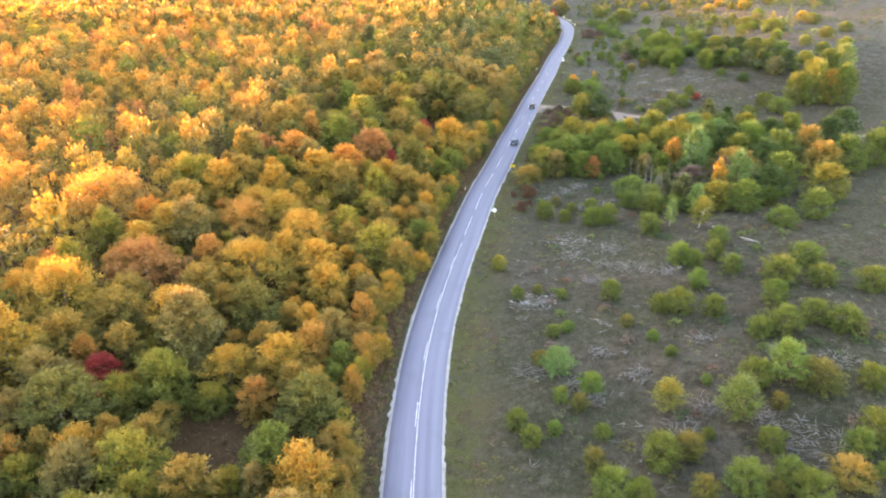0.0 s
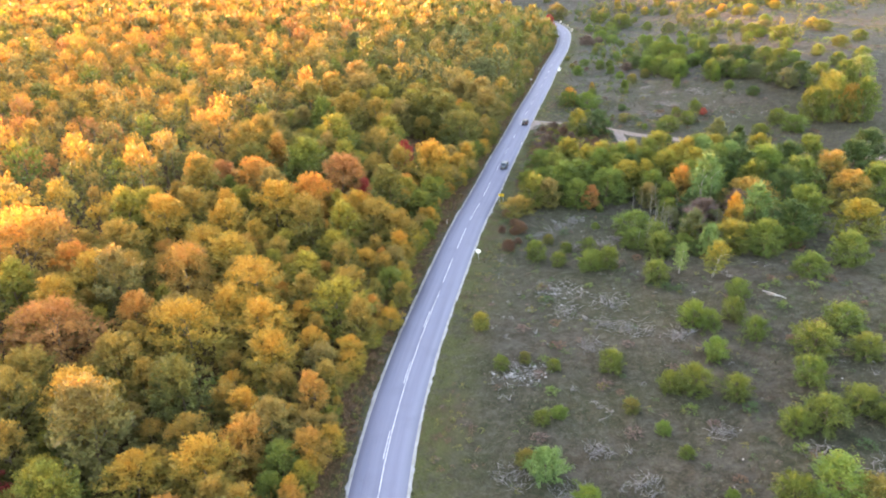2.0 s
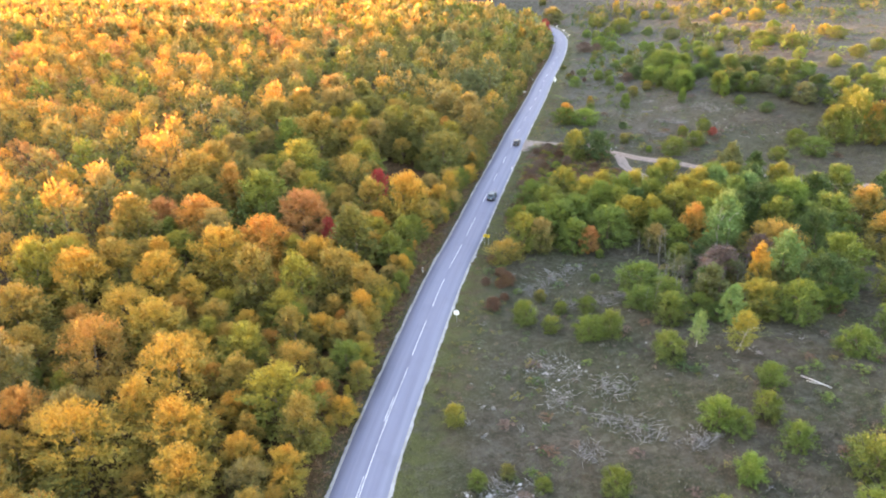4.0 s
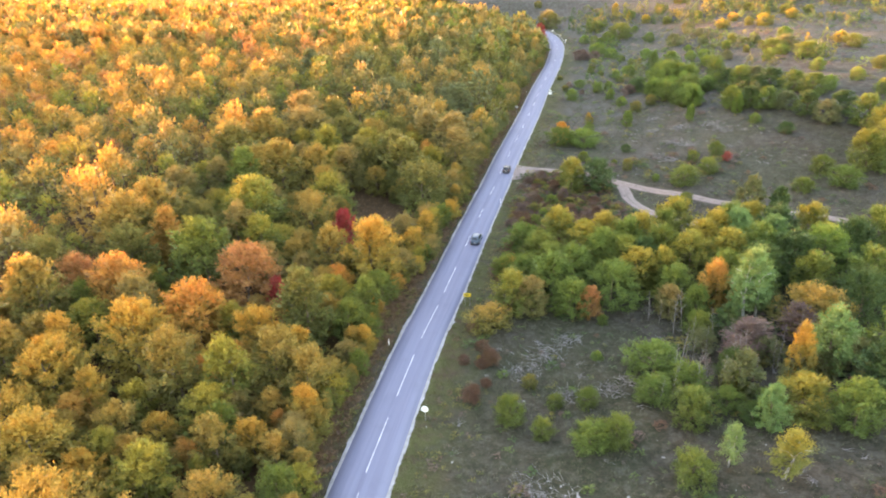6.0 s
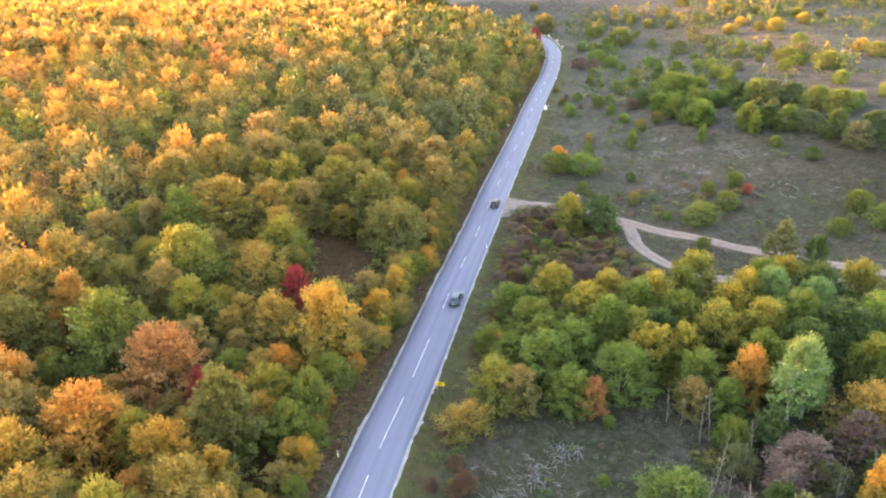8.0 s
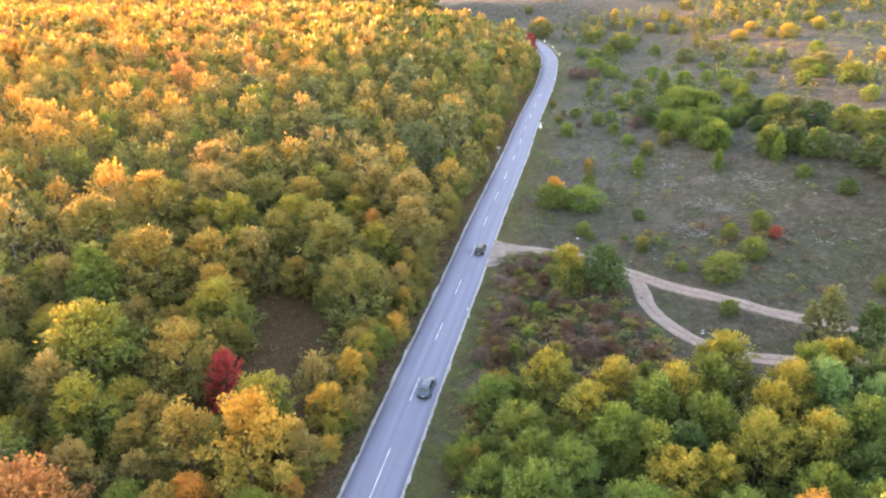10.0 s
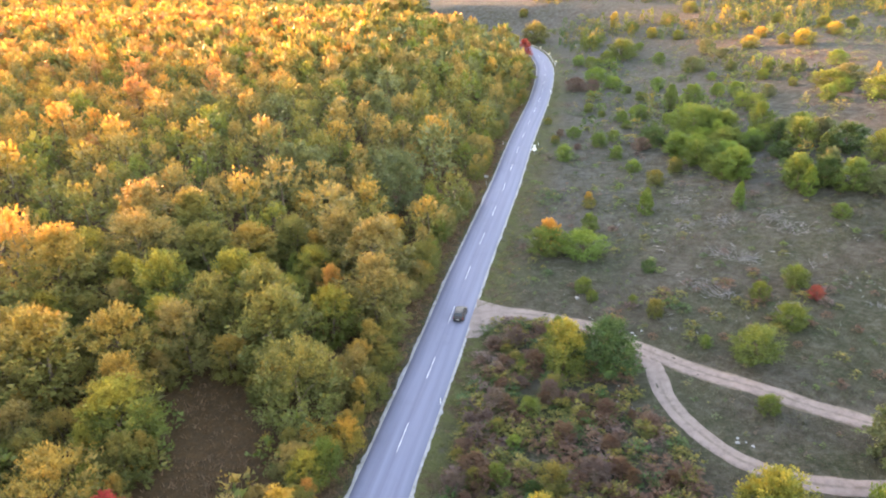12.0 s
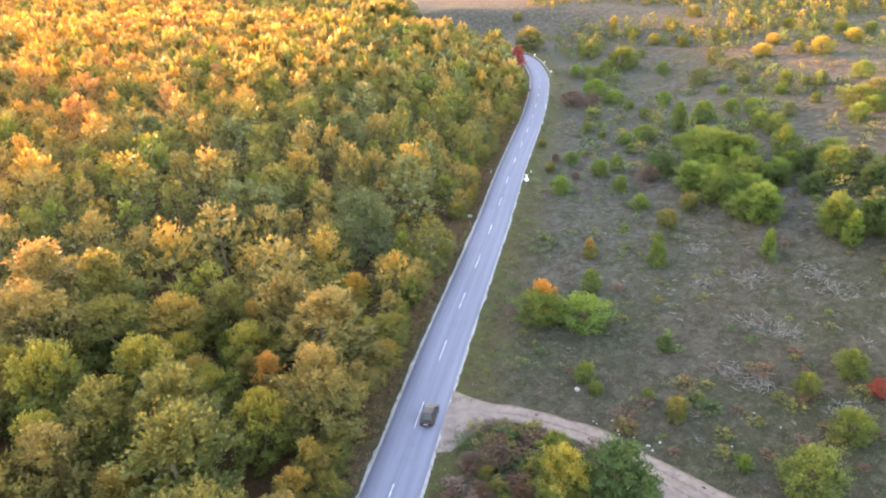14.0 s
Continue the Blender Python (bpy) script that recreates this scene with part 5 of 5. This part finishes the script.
def box_bm(sx, sy, sz, at=(0, 0, 0), bevel=0.0, taper=None):
    bm = bmesh.new()
    bmesh.ops.create_cube(bm, size=1.0)
    for q in bm.verts:
        q.co = Vector((q.co.x * sx, q.co.y * sy, q.co.z * sz))
        if taper and q.co.z > 0:
            q.co.x *= taper[0]
            q.co.y *= taper[1]
    if bevel:
        bmesh.ops.bevel(bm, geom=bm.edges[:], offset=bevel, segments=2, affect="EDGES")
    bmesh.ops.translate(bm, verts=bm.verts[:], vec=Vector(at))
    return bm


def disc_bm(radius, depth, at=(0, 0, 0), turn=(0, 0, 0), sides=20, bevel=0.0):
    bm = bmesh.new()
    bmesh.ops.create_cone(bm, cap_ends=True, segments=sides, radius1=radius, radius2=radius, depth=depth)
    if bevel:
        bmesh.ops.bevel(bm, geom=[e for e in bm.edges if e.is_boundary or abs(e.verts[0].co.z - e.verts[1].co.z) < 1e-5], offset=bevel, segments=2, affect="EDGES")
    bm.transform(Matrix.Translation(at) @ Euler([radians(a) for a in turn]).to_matrix().to_4x4())
    return bm


def loft(sections):
    """A closed hull through cross-sections: lists of (x, y, z) of one length."""
    bm = bmesh.new()
    rows = [[bm.verts.new(p) for p in s] for s in sections]
    n = len(rows[0])
    for a, b in zip(rows, rows[1:]):
        for k in range(n):
            q = (k + 1) % n
            bm.faces.new((a[k], a[q], b[q], b[k]))
    bm.faces.new(rows[0][::-1])
    bm.faces.new(rows[-1])
    bmesh.ops.recalc_face_normals(bm, faces=bm.faces[:])
    for fc in bm.faces:
        fc.smooth = False
    return bm


def car(x, y, yaw, paint, label, long=4.35, wide=1.8, tall=1.55):
    root = new("car")
    hl, hw = long / 2, wide / 2
    # lower body along y (front +y): position, half width, top height, bottom height
    prof = [(-hl, 0.80, 0.78, 0.36), (-hl + 0.10, 0.93, 0.92, 0.26), (-hl + 0.5, 0.99, 0.98, 0.22), (-0.4, 1.0, 0.97, 0.2), (0.75, 1.0, 0.95, 0.2), (hl - 0.75, 0.98, 0.9, 0.21), (hl - 0.2, 0.92, 0.8, 0.24), (hl, 0.74, 0.66, 0.34)]
    secs = []
    for py, w, top, low in prof:
        w *= hw
        secs.append([(-w * 0.92, py, low), (-w, py, low + 0.16), (-w, py, top - 0.16), (-w * 0.93, py, top), (w * 0.93, py, top), (w, py, top - 0.16), (w, py, low + 0.16), (w * 0.92, py, low)])
    body = part("body", loft(secs), paint, root)
    cab = [(-hl + 0.28, 0.80, 0.94), (-hl + 0.62, 0.74, tall - 0.10), (-hl + 1.0, 0.73, tall), (0.15, 0.73, tall), (0.55, 0.74, tall - 0.07), (1.2, 0.84, 0.93)]
    secs = []
    for py, w, top in cab:
        w *= hw
        secs.append([(-hw * 0.9, py, 0.86), (-w, py, max(top, 0.9)), (-w * 0.85, py, max(top + 0.035, 0.91)), (w * 0.85, py, max(top + 0.035, 0.91)), (w, py, max(top, 0.9)), (hw * 0.9, py, 0.86)])
    part("cabin", loft(secs), paint, root)

    def pane(name, corners, lab):
        bm = bmesh.new()
        a = [bm.verts.new(c) for c in corners]
        f = bm.faces.new(a)
        f.normal_update()
        back = [bm.verts.new(Vector(c) - f.normal * 0.02) for c in corners]
        bm.faces.new(back[::-1])
        for k in range(4):
            bm.faces.new((a[k], a[k - 1], back[k - 1], back[k]))
        bmesh.ops.recalc_face_normals(bm, faces=bm.faces[:])
        part(name, bm, GLASS, root, lab)
    g = 0.018
    pane("rear_window", [(-0.60 * hw, -hl + 0.34 - g, 1.02 + g), (0.60 * hw, -hl + 0.34 - g, 1.02 + g), (0.58 * hw, -hl + 0.62 - g, tall - 0.06 + g), (-0.58 * hw, -hl + 0.62 - g, tall - 0.06 + g)], "dark rear window reflecting the sky")
    pane("windscreen", [(0.66 * hw, 1.12 + g, 0.99 + g), (-0.66 * hw, 1.12 + g, 0.99 + g), (-0.6 * hw, 0.56 + g, tall - 0.05 + g), (0.6 * hw, 0.56 + g, tall - 0.05 + g)], "dark windscreen")
    for s in (-1, 1):
        pane("side_window", [(s * (0.885 * hw + g), -hl + 0.75, 0.98), (s * (0.885 * hw + g), -0.32, 0.98), (s * (0.75 * hw + g), -0.32, tall - 0.06), (s * (0.75 * hw + g), -hl + 0.95, tall - 0.06)], "dark side window")
        pane("side_window", [(s * (0.885 * hw + g), -0.24, 0.98), (s * (0.9 * hw + g), 0.9, 0.96), (s * (0.76 * hw + g), 0.42, tall - 0.08), (s * (0.75 * hw + g), -0.24, tall - 0.06)], "dark side window")
        part("tail_light", box_bm(0.16, 0.07, 0.24, (s * hw * 0.8, -hl + 0.09, 0.80), 0.02), RED_LENS, root, "red tail light")
        part("headlight", box_bm(0.3, 0.1, 0.14, (s * hw * 0.66, hl - 0.09, 0.64), 0.03), CLEAR_LENS, root, "clear headlight")
        part("wing_mirror", box_bm(0.2, 0.1, 0.13, (s * (hw + 0.06), 0.82, 1.0), 0.03), paint, root)
        part("roof_rail", box_bm(0.04, 1.5, 0.04, (s * hw * 0.62, -0.65, tall + 0.06), 0.01), BLACK, root)
        for py in (-hl + 0.85, hl - 0.85):
            wheel = part("wheel", disc_bm(0.19, 0.215, (s * (hw - 0.09), py, 0.32), (0, 90, 0), 16), CHROME, root, "alloy wheel rim")
            part("tyre", disc_bm(0.32, 0.2, (s * (hw - 0.09), py, 0.32), (0, 90, 0), 20, 0.03), RUBBER, wheel, "black rubber tyre")
    part("rear_bumper", box_bm(wide * 0.9, 0.16, 0.22, (0, -hl + 0.0, 0.42), 0.05), BLACK, root)
    part("front_bumper", box_bm(wide * 0.86, 0.16, 0.2, (0, hl - 0.04, 0.38), 0.05), BLACK, root)
    part("number_plate", box_bm(0.5, 0.02, 0.11, (0, -hl - 0.095, 0.62), 0.004), PLATE, root, "white plate")
    part("spoiler", box_bm(1.15, 0.2, 0.04, (0, -hl + 0.58, tall + 0.03), 0.015), paint, root)
    for s in (-0.42, 0.42):
        part("wiper", box_bm(0.4, 0.02, 0.02, (s * hw, 1.14, 1.02)), BLACK, root)
    root.matrix_basis = pose(x, y, 0.105, 0, 0, yaw)
    return tagged(root, label, "car", "cars on the road")


car(18.0, 199.5, -13.0, metal_paint("paint_slate_blue", (0.06, 0.09, 0.12)), "dark slate blue estate car driving along the asphalt road")
car(27.8, 243.2, -12.5, metal_paint("paint_black_brown", (0.035, 0.028, 0.026)), "black-brown hatchback driving along the asphalt road", 4.1, 1.76, 1.5)


def post_of(root, height, radius=0.03):
    bm = disc_bm(radius, height + 0.3, (0, 0, (height - 0.3) / 2), (0, 0, 0), 10)
    return part("post", bm, ZINC, root, "galvanised steel post")


def round_sign(x, y, height, radius, yaw, extra=False):
    root = new("road_sign")
    post_of(root, height + radius * 0.6)
    face = part("sign_face", disc_bm(radius, 0.03, (0, -0.05, height), (90, 0, 0), 28, 0.006), WHITE, root, "white round sign face")
    for k in (-1, 0, 1):
        part("sign_mark", box_bm(radius * 0.8, 0.008, 0.035, (0, -0.07, height + 0.09 * k), 0.0), ZINC, face, "unreadable grey mark")
    part("clamp", box_bm(0.1, 0.06, 0.05, (0, -0.01, height), 0.005), ZINC, root)
    if extra:
        part("upper_plate", box_bm(0.55, 0.03, 0.55, (0, -0.05, height + radius + 0.36), 0.01), WHITE, root, "white square plate")
    root.matrix_basis = pose(x, y, land_at(x, y), 0, 0, yaw)
    tagged(root, "white round road sign on a steel post beside the road", "road sign", "signs beside the road")


round_sign(8.9, 143.7, 1.8, 0.48, -14)
round_sign(50.7, 327.5, 1.6, 0.55, -12, True)

root = new("direction_sign")
for s in (-0.4, 0.4):
    part("post", disc_bm(0.03, 2.7, (s, 0, 1.0), (0, 0, 0), 10), ZINC, root, "galvanised steel post")
face = part("sign_face", box_bm(1.25, 0.03, 0.62, (0, -0.05, 2.0), 0.008), YELLOW, root, "yellow sign face")
for k, w in enumerate((0.7, 0.5)):
    part("sign_mark", box_bm(w, 0.008, 0.08, (-0.1 + 0.05 * k, -0.069, 2.1 - 0.2 * k)), INK, face, "unreadable dark bar")
root.matrix_basis = pose(15.3, 173.8, land_at(15.3, 173.8), 0, 0, -14)
tagged(root, "small yellow direction sign on two posts beside the road", "road sign")

root = new("road_sign")
post_of(root, 2.7)
part("sign_back", box_bm(0.95, 0.03, 0.6, (0, 0.05, 2.5), 0.008), ZINC, root, "grey bare back of a rectangular sign")
part("clamp", box_bm(0.6, 0.04, 0.05, (0, 0.02, 2.5), 0.005), ZINC, root)
root.matrix_basis = pose(36.3, 304.3, land_at(36.3, 304.3), 0, 0, -14)
tagged(root, "grey back of a rectangular road sign on a tall post", "road sign")


def delineator(x, y, yaw=-13):
    root = new("delineator_post")
    part("post", box_bm(0.12, 0.1, 1.1, (0, 0, 0.45), 0.02, (0.85, 0.85)), WHITE, root, "white plastic post")
    part("band", box_bm(0.125, 0.105, 0.16, (0, 0, 0.78), 0.01), INK, root, "dark band")
    part("reflector", box_bm(0.06, 0.012, 0.1, (0, -0.058, 0.78), 0.002), REFLECT_RED, root, "red reflector")
    root.matrix_basis = pose(x, y, land_at(x, y), 0, 0, yaw)
    tagged(root, "white delineator post beside the road shoulder", "delineator post", "delineator posts along the road")


for x, y in ((3.0, 162.4), (43.3, 337.9), (54.0, 384.5), (58.3, 403.3), (53.0, 336.6), (24.4, 220.9), (66.6, 402.8), (62.6, 381.6)):
    delineator(x, y)

# guard rail and markers on the outside of the far bend
rail_line = np.array([(76.2, 452), (77.0, 464), (77.3, 477), (76.8, 489), (75.2, 500), (71.8, 513), (66.5, 526), (58, 540)], float)
rail_line = spline(rail_line, 3.0)
root = new("guard_rail")
for k, p in enumerate(rail_line[::2]):
    part("post", box_bm(0.1, 0.1, 0.95, (p[0], p[1], land_at(*p) + 0.35), 0.01), ZINC, root)
piece("rail", ribbon("rail", rail_line, [-0.05, -0.09, -0.05, -0.09, -0.05, -0.02, -0.02, -0.05], [0.5, 0.56, 0.64, 0.72, 0.8, 0.8, 0.5, 0.5], ZINC, uv=False, follow=True), root)
tagged(root, "galvanised steel guard rail round the far bend", "guard rail")
for x, y, yaw in ((77.2, 457, 0), (77.6, 478, 8), (76.2, 497, 18), (68.3, 524, 30)):
    root = new("bend_marker")
    part("post", box_bm(0.07, 0.07, 1.5, (0, 0, 0.7), 0.008), ZINC, root)
    b = part("board", box_bm(0.7, 0.03, 0.7, (0, -0.06, 1.35), 0.01), WHITE, root, "white marker board")
    part("chevron", box_bm(0.22, 0.008, 0.5, (0.05, -0.08, 1.35), 0.0), YELLOW, b, "yellow band")
    root.matrix_basis = pose(x, y, land_at(x, y), 0, 0, yaw)
    tagged(root, "white and yellow marker board at the far bend", "road marker", "markers round the far bend")
